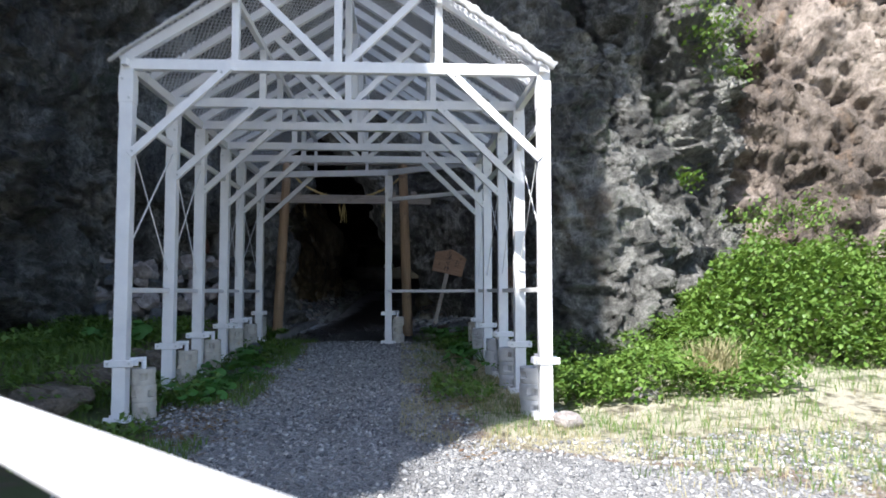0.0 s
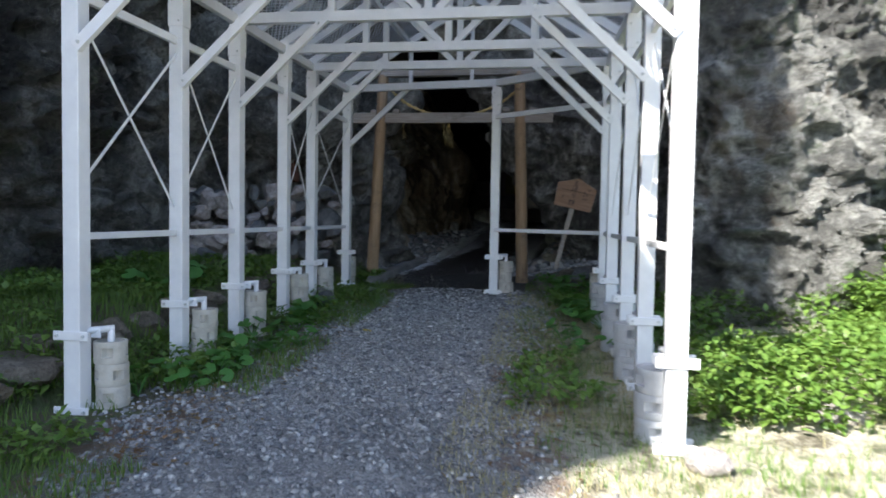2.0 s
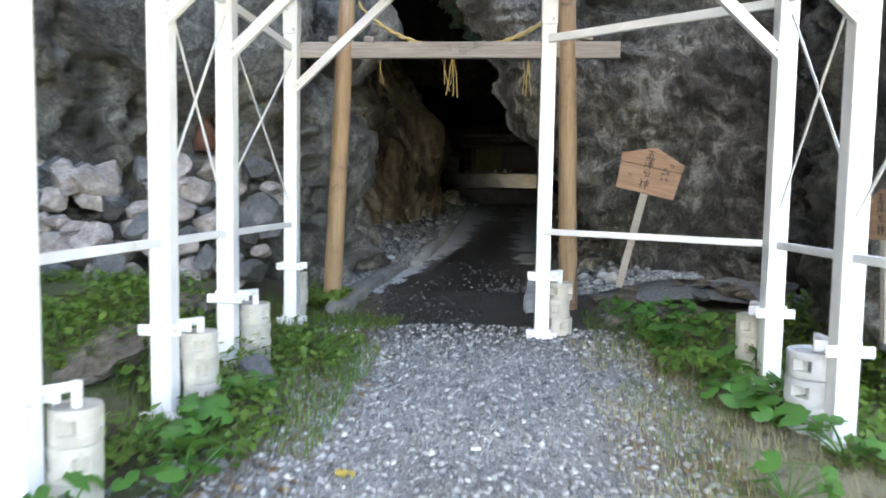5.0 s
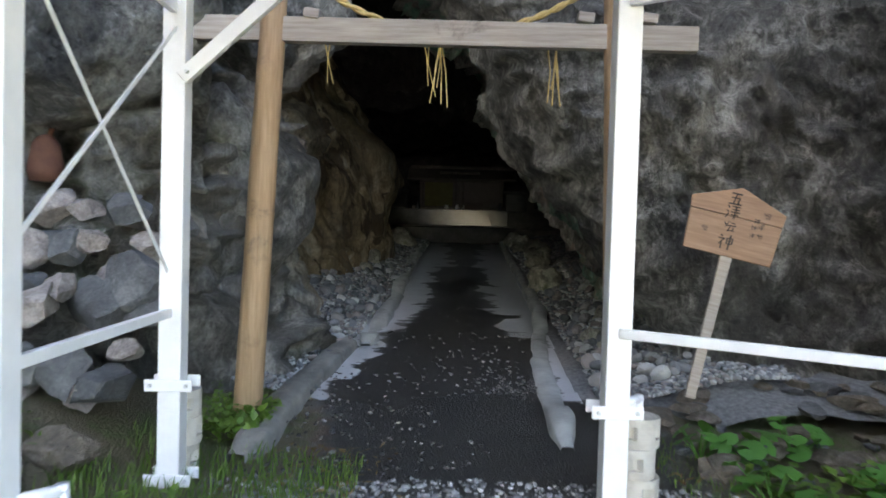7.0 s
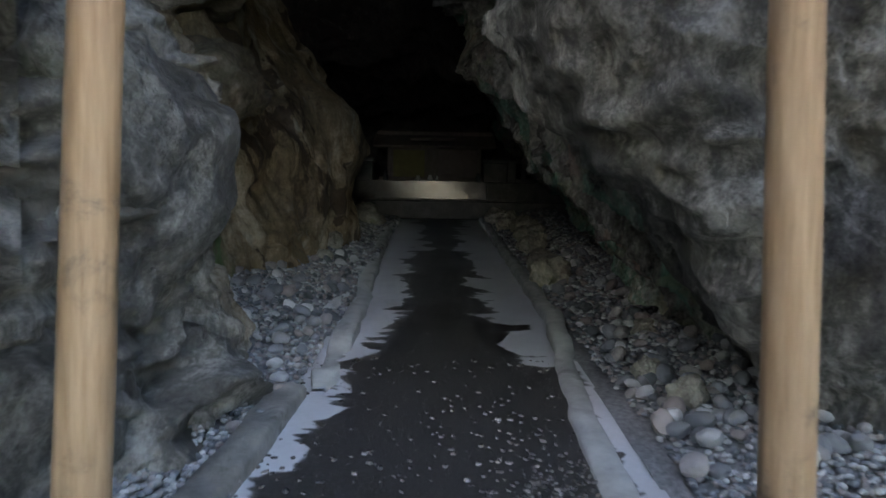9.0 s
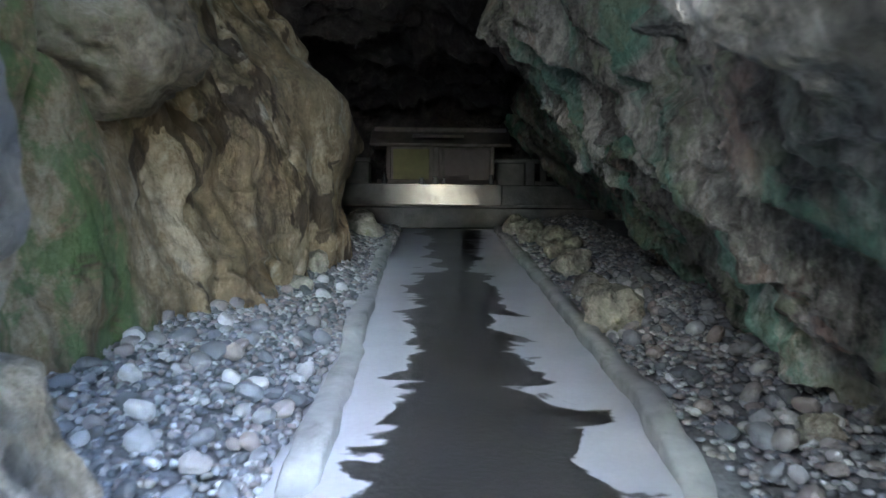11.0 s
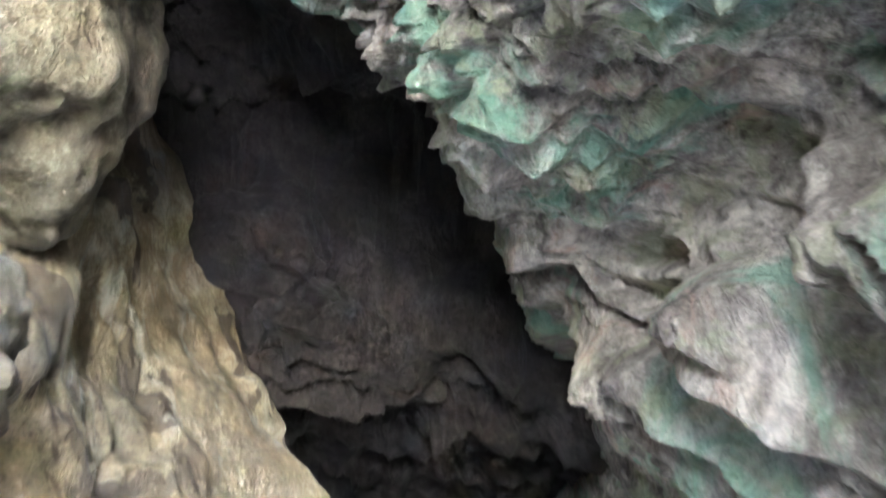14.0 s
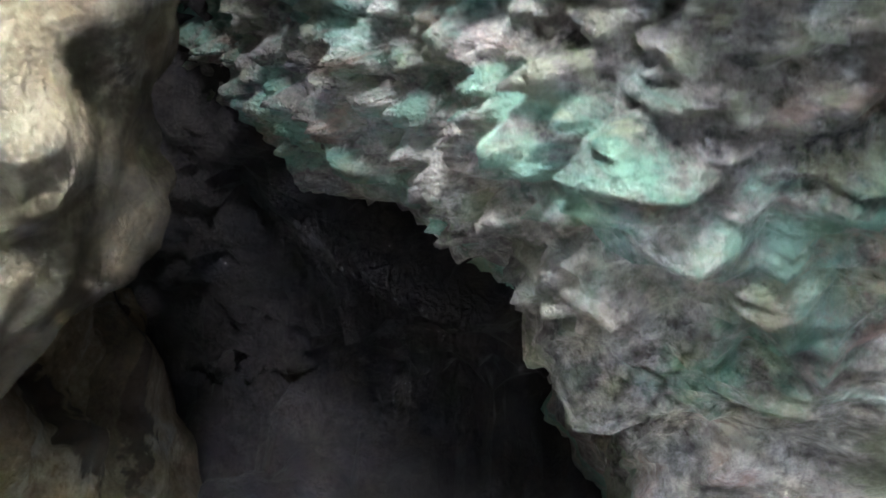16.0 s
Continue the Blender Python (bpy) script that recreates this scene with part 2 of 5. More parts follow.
def leaf_mat(name, c1, c2, rough=0.5):
    m, nt, b = mat_base(name)
    co = coords(nt)
    geo = nt.nodes.new("ShaderNodeNewGeometry")
    col = mix(nt, geo.outputs["Random Per Island"], c1, c2)
    col = mix(nt, arith(nt, "MULTIPLY", noise_tex(nt, co, 3.0, 3), 0.5), col, tuple(0.6 * c for c in c1))
    nt.links.new(col, b.inputs["Base Color"])
    b.inputs["Roughness"].default_value = rough
    tr = nt.nodes.new("ShaderNodeBsdfTranslucent")
    nt.links.new(mix(nt, 0.4, col, (0.25, 0.35, 0.03)), tr.inputs["Color"])
    mx = nt.nodes.new("ShaderNodeMixShader")
    mx.inputs[0].default_value = 0.3
    nt.links.new(b.outputs[0], mx.inputs[1])
    nt.links.new(tr.outputs[0], mx.inputs[2])
    nt.links.new(mx.outputs[0], nt.nodes["Material Output"].inputs[0])
    return m


M_LEAF = leaf_mat("bush_leaf", (0.085, 0.175, 0.028), (0.20, 0.31, 0.06))
M_BROAD = leaf_mat("broad_leaf", (0.06, 0.19, 0.035), (0.12, 0.29, 0.06))
M_GRASS = leaf_mat("grass", (0.08, 0.17, 0.03), (0.19, 0.28, 0.06), 0.6)
M_DRYGRASS = leaf_mat("dry_grass", (0.38, 0.33, 0.18), (0.52, 0.46, 0.28), 0.7)


def pebble_mat(name, stops):
    m, nt, b = mat_base(name)
    co = coords(nt)
    geo = nt.nodes.new("ShaderNodeNewGeometry")
    col = ramp(nt, geo.outputs["Random Per Island"], stops)
    fine = noise_tex(nt, co, 35, 5, 0.7)
    col = mix(nt, arith(nt, "MULTIPLY", fine, 0.55), col, tuple(0.5 * c for c in stops[0][1]))
    nt.links.new(col, b.inputs["Base Color"])
    b.inputs["Roughness"].default_value = 0.75
    bump(nt, b, fine, 0.5, 0.006)
    return m


M_PEB = pebble_mat("path_gravel", [(0.0, (0.11, 0.11, 0.115)), (0.4, (0.27, 0.27, 0.272)), (0.8, (0.42, 0.415, 0.41)), (1.0, (0.66, 0.65, 0.63))])
M_GRIT = pebble_mat("floor_grit", [(0.0, (0.03, 0.03, 0.03)), (0.6, (0.10, 0.095, 0.09)), (0.9, (0.22, 0.20, 0.18)), (1.0, (0.38, 0.37, 0.36))])
M_CAVEPEB = pebble_mat("cave_pebbles", [(0.0, (0.12, 0.13, 0.14)), (0.35, (0.26, 0.28, 0.30)), (0.6, (0.34, 0.30, 0.27)), (0.8, (0.42, 0.44, 0.45)), (1.0, (0.62, 0.62, 0.61))])


def ground_mat():
    m, nt, b = mat_base("ground_soil")
    co = coords(nt)
    sep = nt.nodes.new("ShaderNodeSeparateXYZ")
    nt.links.new(co, sep.inputs[0])
    x, y = sep.outputs[0], sep.outputs[1]
    # distance across the canopy, whose line leans to the left
    u = arith(nt, "ADD", x, arith(nt, "ADD", 2.34, arith(nt, "MULTIPLY", y, 0.057)))
    wob = arith(nt, "MULTIPLY", arith(nt, "SUBTRACT", noise_tex(nt, co, 1.3, 6, 0.65), 0.5), 1.5)
    uw = arith(nt, "ADD", u, wob)
    left = step(nt, uw, 0.35, 0.75)
    right = arith(nt, "SUBTRACT", 1.0, step(nt, arith(nt, "ADD", uw, arith(nt, "MULTIPLY", step(nt, y, 5.8, 4.2), -2.2)), 2.5, 3.1))
    path = arith(nt, "MULTIPLY", left, right)
    fine = noise_tex(nt, co, 45, 6, 0.75)
    mid = noise_tex(nt, co, 5, 6, 0.7)
    vor = N(nt, "ShaderNodeTexVoronoi", Scale=70.0)
    nt.links.new(co, vor.inputs["Vector"])
    chip = nt.nodes.new("ShaderNodeSeparateColor")
    nt.links.new(vor.outputs["Color"], chip.inputs[0])
    gravel = mix(nt, chip.outputs[0], mix(nt, mid, (0.13, 0.13, 0.135), (0.29, 0.288, 0.285)), mix(nt, fine, (0.34, 0.335, 0.33), (0.62, 0.61, 0.60)))
    soil = mix(nt, mid, (0.075, 0.06, 0.04), (0.17, 0.15, 0.09))
    soil = mix(nt, step(nt, noise_tex(nt, co, 2.2, 5, 0.7), 0.45, 0.6), soil, (0.09, 0.12, 0.04))
    dry = mix(nt, fine, (0.42, 0.38, 0.27), (0.62, 0.58, 0.46))
    far_r = arith(nt, "MULTIPLY", step(nt, u, 2.2, 3.0), step(nt, y, 12.0, 7.0))
    soil = mix(nt, arith(nt, "MULTIPLY", far_r, step(nt, mid, 0.35, 0.55)), soil, dry)
    col = mix(nt, path, soil, gravel)
    rim = arith(nt, "MULTIPLY", arith(nt, "MULTIPLY", path, arith(nt, "SUBTRACT", 1.0, path)), 4.0)
    rim = arith(nt, "MULTIPLY", rim, step(nt, noise_tex(nt, co, 6.0, 5, 0.7), 0.4, 0.55))
    col = mix(nt, arith(nt, "MULTIPLY", rim, 0.8), col, mix(nt, fine, (0.10, 0.055, 0.035), (0.30, 0.19, 0.13)))
    damp = step(nt, noise_tex(nt, co, 1.1, 5, 0.65), 0.5, 0.66)
    col = mix(nt, arith(nt, "MULTIPLY", arith(nt, "MULTIPLY", damp, path), 0.35), col, (0.10, 0.098, 0.098))
    wet = step(nt, arith(nt, "ADD", y, arith(nt, "MULTIPLY", wob, 0.8)), 11.0, 11.8)
    mud = mix(nt, fine, (0.018, 0.017, 0.016), (0.07, 0.068, 0.063))
    col = mix(nt, arith(nt, "MULTIPLY", wet, path), col, mud)
    nt.links.new(col, b.inputs["Base Color"])
    nt.links.new(arith(nt, "SUBTRACT", 0.95, arith(nt, "MULTIPLY", wet, 0.4)), b.inputs["Roughness"])
    bump(nt, b, arith(nt, "ADD", arith(nt, "ADD", fine, mid), arith(nt, "MULTIPLY", vor.outputs["Distance"], -0.9)), 0.9, 0.03)
    return m


M_GRAVEL = ground_mat()


def floor_mat():
    m, nt, b = mat_base("wet_concrete_floor")
    co = coords(nt)
    sep = nt.nodes.new("ShaderNodeSeparateXYZ")
    nt.links.new(co, sep.inputs[0])
    x, y = sep.outputs[0], sep.outputs[1]
    off = arith(nt, "ABSOLUTE", arith(nt, "ADD", x, 1.72))
    rag = arith(nt, "SUBTRACT", noise_tex(nt, co, 1.25, 4, 0.55, 0.9, (0.9, 1.7, 1)), 0.5)
    rag2 = arith(nt, "SUBTRACT", noise_tex(nt, co, 0.55, 2, 0.5, 0.0), 0.5)
    edge = arith(nt, "ADD", off, arith(nt, "ADD", arith(nt, "MULTIPLY", rag, 1.15), arith(nt, "MULTIPLY", rag2, 0.9)))
    # nearer the mouth mud covers most of the slab
    edge = arith(nt, "SUBTRACT", edge, arith(nt, "MULTIPLY", step(nt, y, 16.6, 14.0), 0.32))
    edge = arith(nt, "ADD", edge, arith(nt, "MULTIPLY", step(nt, y, 18.0, 24.0), 0.12))
    dry = step(nt, edge, 0.47, 0.51)
    fine = noise_tex(nt, co, 30, 6, 0.7)
    mid = noise_tex(nt, co, 2.5, 6, 0.65)
    mud = mix(nt, fine, mix(nt, mid, (0.010, 0.0095, 0.009), (0.035, 0.032, 0.029)), (0.07, 0.066, 0.062))
    conc = mix(nt, mix(nt, noise_tex(nt, co, 14, 6, 0.7), mid, fine), (0.36, 0.37, 0.385), (0.60, 0.61, 0.63))
    nt.links.new(mix(nt, dry, mud, conc), b.inputs["Base Color"])
    nt.links.new(arith(nt, "ADD", 0.32, arith(nt, "MULTIPLY", dry, 0.3)), b.inputs["Roughness"])
    bump(nt, b, arith(nt, "ADD", arith(nt, "MULTIPLY", fine, arith(nt, "SUBTRACT", 1.0, dry)), arith(nt, "MULTIPLY", dry, 0.6)), 0.7, 0.012)
    return m


M_FLOOR = floor_mat()


def cobble_mat():
    m, nt, b = mat_base("cobble_stone")
    co = coords(nt)
    info = nt.nodes.new("ShaderNodeObjectInfo")
    fine = noise_tex(nt, co, 3.5, 6, 0.7)
    col = ramp(nt, info.outputs["Random"], [(0.0, (0.12, 0.13, 0.14)), (0.35, (0.27, 0.29, 0.31)), (0.6, (0.34, 0.29, 0.26)), (0.8, (0.46, 0.47, 0.48)), (1.0, (0.66, 0.66, 0.65))])
    nt.links.new(mix(nt, arith(nt, "MULTIPLY", fine, 0.5), col, (0.10, 0.10, 0.10)), b.inputs["Base Color"])
    b.inputs["Roughness"].default_value = 0.7
    bump(nt, b, fine, 0.5, 0.05)
    return m


M_COBBLE = cobble_mat()
M_GRAVEL_BED = plain_mat("gravel_bed", (0.10, 0.105, 0.11), (0.28, 0.285, 0.29), scale=30, rough=0.9, bump_d=0.02)
M_KERB_OLD = plain_mat("dirty_kerb", (0.13, 0.125, 0.115), (0.27, 0.262, 0.24), scale=5, rough=0.8, bump_d=0.015, dirt=(0.05, 0.048, 0.04), dirt_at=0.55)
M_CONC = plain_mat("concrete", (0.26, 0.27, 0.26), (0.44, 0.45, 0.43), scale=5, rough=0.75, bump_d=0.01, dirt=(0.12, 0.13, 0.115), dirt_at=0.58)


# ---- noise and mesh helpers ----
def vnoise(p, seed=0):
    i = np.floor(p).astype(np.int64)
    f = p - i
    u = f * f * f * (f * (f * 6 - 15) + 10)

    def h(dx, dy, dz):
        n = (i[..., 0] + dx) * 374761393 + (i[..., 1] + dy) * 668265263 + (i[..., 2] + dz) * 2147483647 + seed * 144665
        n = (n ^ (n >> 13)) * 1274126177
        n = (n ^ (n >> 16)) & 0xFFFF
        return n / 32767.5 - 1
    x, y, z = u[..., 0], u[..., 1], u[..., 2]
    a = h(0, 0, 0) * (1 - x) + h(1, 0, 0) * x
    b = h(0, 1, 0) * (1 - x) + h(1, 1, 0) * x
    c = h(0, 0, 1) * (1 - x) + h(1, 0, 1) * x
    d = h(0, 1, 1) * (1 - x) + h(1, 1, 1) * x
    return (a * (1 - y) + b * y) * (1 - z) + (c * (1 - y) + d * y) * z


def fbm(p, octaves=5, gain=0.5, seed=0):
    out, amp = 0, 1.0
    for k in range(octaves):
        out = out + amp * vnoise(p * 2.03 ** k + 17.3 * k, seed + k)
        amp *= gain
    return out


def ridged(p, octaves=4, gain=0.5, seed=0):
    out, amp = 0, 1.0
    for k in range(octaves):
        out = out + amp * (1 - 2 * np.abs(vnoise(p * 2.03 ** k + 9.1 * k, seed + k)))
        amp *= gain
    return out


def facets(p, seed=0):
    """Broken rock: each cell of a loose lattice is one tilted plane."""
    base = np.floor(p).astype(np.int64)
    best = np.full(p.shape[:-1], 1e9)
    out = np.zeros(p.shape[:-1])

    def h(c, k):
        n = c[..., 0] * 374761393 + c[..., 1] * 668265263 + c[..., 2] * 1103515245 + (seed * 13 + k) * 974711
        n = (n ^ (n >> 13)) * 1274126177
        n = (n ^ (n >> 16)) & 0xFFFF
        return n / 65535.0
    for dx in (-1, 0, 1):
        for dy in (-1, 0, 1):
            for dz in (-1, 0, 1):
                c = base + np.array((dx, dy, dz))
                o = p - c - np.stack([h(c, 1), h(c, 2), h(c, 3)], -1)
                dist = (o * o).sum(-1)
                near_ = dist < best
                val = 0.5 * (h(c, 4) - 0.5) + o[..., 0] * (h(c, 5) - 0.5) + o[..., 1] * (h(c, 6) - 0.5) + o[..., 2] * (h(c, 7) - 0.5)
                out = np.where(near_, val, out)
                best = np.where(near_, dist, best)
    return out


def rock_relief(P, big=0.5, mid=0.25, fine=0.08, seed=0, strata=None):
    w = P + 0.25 * np.stack([fbm(P * 0.9 + s * 11, 3, seed=seed + s) for s in (1, 2, 3)], -1)
    q = w * np.array(strata) if strata else w
    d = big * fbm(q * 0.35, 3, seed=seed) + mid * 0.35 * ridged(q * 0.9, 3, seed=seed + 5) + mid * 1.1 * facets(q * 1.1, seed) + mid * 0.55 * facets(q * 2.7, seed + 1)
    t = fbm(q * 1.7, 3, seed=seed + 9) * 2.2
    tt = np.floor(t) + np.clip((t - np.floor(t)) * 3 - 1, 0, 1)
    t2 = fbm(q * 4.3, 2, seed=seed + 21) * 2.0
    t2 = np.floor(t2) + np.clip((t2 - np.floor(t2)) * 3 - 1, 0, 1)
    d = d + mid * 0.10 * t2
    d = d + mid * 0.45 * tt / 2.2 + fine * 0.6 * ridged(q * 4.0, 4, 0.55, seed=seed + 13) + fine * 0.8 * facets(q * 6.0, seed + 2)
    return d


def grid_object(name, P, material, closed=False, flip=False):
    nu, nv = P.shape[:2]
    idx = np.arange(nu * nv).reshape(nu, nv)
    a, b, c, d = idx[:-1, :-1], idx[1:, :-1], idx[1:, 1:], idx[:-1, 1:]
    faces = np.stack([a, b, c, d] if not flip else [a, d, c, b], -1).reshape(-1, 4)
    me = bpy.data.meshes.new(name)
    me.from_pydata(P.reshape(-1, 3).tolist(), [], faces.tolist())
    me.polygons.foreach_set("use_smooth", np.ones(len(faces), bool))
    me.materials.append(material)
    me.update()
    return new(name, me)


def sheet_normals(P):
    du = np.gradient(P, axis=0)
    dv = np.gradient(P, axis=1)
    n = np.cross(du, dv)
    return n / (np.linalg.norm(n, axis=-1, keepdims=True) + 1e-9)


def rock_sheet(name, P, material, big=0.5, mid=0.25, fine=0.08, seed=0, strata=None, flip=False, sign=1.0):
    n = sheet_normals(P) * sign
    return grid_object(name, P + n * rock_relief(P, big, mid, fine, seed, strata)[..., None], material, flip=flip)


def part(name, bm, material, parent=None, label="", smooth=False):
    me = bpy.data.meshes.new(name)
    bm.to_mesh(me)
    bm.free()
    if smooth:
        me.polygons.foreach_set("use_smooth", np.ones(len(me.polygons), bool))
    me.materials.append(material)
    ob = new(name, me)
    ob.parent = parent
    if label:
        ob["label"] = label
    return ob


def add_box(bm, size, m=None, bevel=0.0):
    r = bmesh.ops.create_cube(bm, size=1.0, matrix=(m or Matrix()) @ Matrix.Diagonal((*size, 1)))
    if bevel:
        es = list({e for v in r["verts"] for e in v.link_edges})
        bmesh.ops.bevel(bm, geom=es, offset=bevel, segments=2, affect="EDGES", profile=0.5)
    return bm


def box(size, m=None, bevel=0.0):
    return add_box(bmesh.new(), size, m, bevel)


def beam(p, q, w, h, bevel=0.004, up=(0, 0, 1)):
    """A bar of width w and height h from p to q."""
    p, q = Vector(p), Vector(q)
    d = (q - p)
    z = d.normalized()
    x = Vector(up).cross(z)
    if x.length < 1e-3:
        x = Vector((1, 0, 0))
    x.normalize()
    y = z.cross(x)
    m = Matrix((x, y, z)).transposed().to_4x4()
    m.translation = (p + q) / 2
    return box((w, h, d.length), m, bevel)


def ss(a, b, x):
    t = np.clip((x - a) / (b - a), 0, 1)
    return t * t * (3 - 2 * t)


def ground_z(y):
    """The height of the walked line."""
    return np.interp(y, [-60, 0, 6, 12, 14.6, 18.7, 26.4, 60], [-0.6, 0.05, 0.31, 0.57, 0.72, 0.93, 1.45, 1.45])


# ---- ground ----
gx = np.concatenate([-np.geomspace(300, 8, 14), np.arange(-7.5, 9.0, 0.12), np.geomspace(9.2, 300, 14)])
gy = np.concatenate([-np.geomspace(300, 3, 14), np.arange(-2.6, 16.0, 0.12), np.arange(16, 33, 0.5), np.geomspace(34, 300, 8)])
X, Y = np.meshgrid(gx, gy, indexing="ij")
Pg = np.stack([X, Y, 0 * X], -1)
edge_l = -2.55 - 0.057 * (Y - 5.9)
bank = 0.33 * ss(0.15, 1.1, edge_l - X) * ss(3.5, 6.0, Y) * (1 - ss(12.5, 13.5, Y))
bank_r = 0.25 * ss(1.2, 3.5, X) * ss(5.0, 9.0, Y)
near = (np.abs(X) < 12) & (np.abs(Y) < 40)
Pg[..., 2] = ground_z(Y) + bank + bank_r + np.where(near, 0.035 * fbm(Pg * 0.8, 4) + 0.012 * fbm(Pg * 4.0, 3, seed=4), 0) - 0.12 * ss(13.2, 14.2, Y) * (np.abs(X + 1.8) < 3)
ground = tagged(grid_object("ground", Pg, M_GRAVEL), "grey gravel path with grassy verges", "ground", kind="structure")

# ---- cliffs and cave ----
def left_x(y, h):
    foot = np.interp(y, [13.0, 14.4, 15.2, 15.9, 16.6, 18, 20, 22, 22.5, 23.4, 31], [-3.2, -3.15, -3.35, -3.6, -4.0, -3.9, -3.6, -3.2, -3.35, -6.2, -6.5])
    near_ = foot - 0.17 * h - 0.35 * ss(3.2, 4.5, h)
    deep = foot + 0.15 - 0.05 * np.minimum(h, 1.5) - 0.52 * np.maximum(0, h - 1.5)
    w = ss(17.5, 20.5, y)
    return near_ * (1 - w) + deep * w


def right_x(y, h):
    """The overhanging side: undercut at the foot, a steeper face, then leaning over to the vault."""
    ys = [13.0, 14.5, 16.0, 17.0, 18.0, 20.0, 22.0, 24.0, 31.0]
    foot = np.interp(y, ys, [0.40, 0.35, 0.25, 0.15, 0.35, 0.75, 1.1, 1.6, 1.9])
    low = np.interp(y, ys, [0.85, 0.85, 0.75, 0.7, 0.8, 0.9, 0.9, 0.9, 0.9])
    knee = np.interp(y, ys, [1.7, 1.7, 1.4, 1.35, 1.5, 1.8, 1.8, 1.8, 1.8])
    mid = np.interp(y, ys, [0.4, 0.4, 0.25, 0.15, 0.15, 0.5, 0.5, 0.5, 0.5])
    top = np.interp(y, ys, [0.7, 0.7, 0.8, 0.9, 0.9, 0.5, 0.4, 0.4, 0.4])
    plain = foot - low * np.minimum(h, knee) - mid * np.maximum(0, np.minimum(h, 2.45) - knee)
    # inside, the face stands steep up to a jutting shelf of lumpy rock
    w = ss(16.4, 17.2, y) * (1 - ss(19.2, 19.9, y))
    shelf = 0.2 * np.maximum(0, np.minimum(h, 3.5) - 2.45) + 0.7 * ss(3.46, 3.72, h) + 0.9 * np.maximum(0, h - 3.65)
    return plain - top * np.maximum(0, h - 2.45) * (1 - w) - shelf * w


def mouth_sheet(side, out_to, top):
    """One cave wall: it runs inward from the mouth, whose lip it rounds, and outward along the cliff's face."""
    ys = np.concatenate([np.arange(14.5, 20.5, 0.02), np.arange(20.5, 31.0, 0.06)])
    arc = np.linspace(math.pi / 2, 0, 26)[:-1]
    r = 0.75
    ext = np.arange(out_to, 0, -0.03)
    dx = np.concatenate([r + ext, r * (1 - np.cos(arc)), 0 * ys])
    yv = np.concatenate([14.5 - r - 0.05 * ext, 14.5 - r * np.sin(arc), ys])
    hs = np.concatenate([np.arange(-0.3, 4.6, 0.021), np.arange(4.6, top, 0.05)])
    D, H = np.meshgrid(dx, hs, indexing="ij")
    Yv = np.repeat(yv[:, None], len(hs), 1)
    x = (left_x(Yv, H) - D) if side < 0 else (right_x(Yv, H) + D)
    Z = ground_z(Yv) + H
    return np.stack([x, Yv, Z], -1), H, Yv


def worn(d, times=2):
    """Rounds the broken edges of a relief a little."""
    for _ in range(times):
        e = np.pad(d, 1, mode="edge")
        d = (2 * e[1:-1, 1:-1] + e[:-2, 1:-1] + e[2:, 1:-1] + e[1:-1, :-2] + e[1:-1, 2:]) / 6
    return d


P, H, Yv = mouth_sheet(-1, 2.6, 8.2)
n = sheet_normals(P)
Q = P * np.array((1.1, 1.1, 0.42))
inner = ss(14.6, 15.6, Yv)
rel = 0.24 * fbm(Q * 0.6, 3, seed=3) + 0.07 * ridged(Q * 1.1, 2, 0.42, seed=5) + 0.10 * fbm(P * np.array((1.6, 1.6, 1.1)), 3, seed=14) + 0.16 * facets(P * np.array((1.5, 1.5, 0.8)), 6)
rel = rel + 0.07 * facets(P * np.array((3.6, 3.6, 1.7)), 16) + 0.012 * ridged(Q * np.array((5.0, 5.0, 4.0)), 3, 0.55, seed=9) - 0.12 * ss(0.42, 0.55, vnoise(P * np.array((1.6, 1.6, 1.1)), 13)) - 0.05 * ss(0.5, 0.6, vnoise(P * np.array((4.0, 4.0, 2.6)), 17))
groove = -0.28 * np.exp(-(((Yv - 16.3 - 0.15 * H) / 0.28) ** 2))
rel_out = rock_relief(P, 0.2, 0.3, 0.2, 41)
P = P + n * (worn(rel * inner + groove * inner) + worn(rel_out * (1 - inner), 1))[..., None] * np.where(P[..., 0:1] < -1, 1.0, -1.0)
cave_l = tagged(grid_object("cave_wall_left", P, M_CAVE_L), "ochre and green streaked bare cave wall", "cave wall", kind="structure")

P, H, Yv = mouth_sheet(1, 2.6, 8.2)
n = -sheet_normals(P)
inner = ss(13.9, 15.2, Yv)
warp = np.stack([fbm(P * 0.8 + k * 7, 4, seed=60 + k) for k in range(3)], -1)
across = 1.25 * Yv - 0.8 * H + 0.3 * warp[..., 0]
along = 0.35 * H + 0.2 * Yv + 0.4 * warp[..., 1]
beds = np.stack([across, along, 0.4 * P[..., 0] + 0.2 * warp[..., 2]], -1)


def saw(v):
    """Beds that swell towards the inside of the cave and break off sharply."""
    f = v - np.floor(v)
    return ss(0, 1, np.where(f < 0.78, f / 0.78, (1 - f) / 0.22)) - 0.5


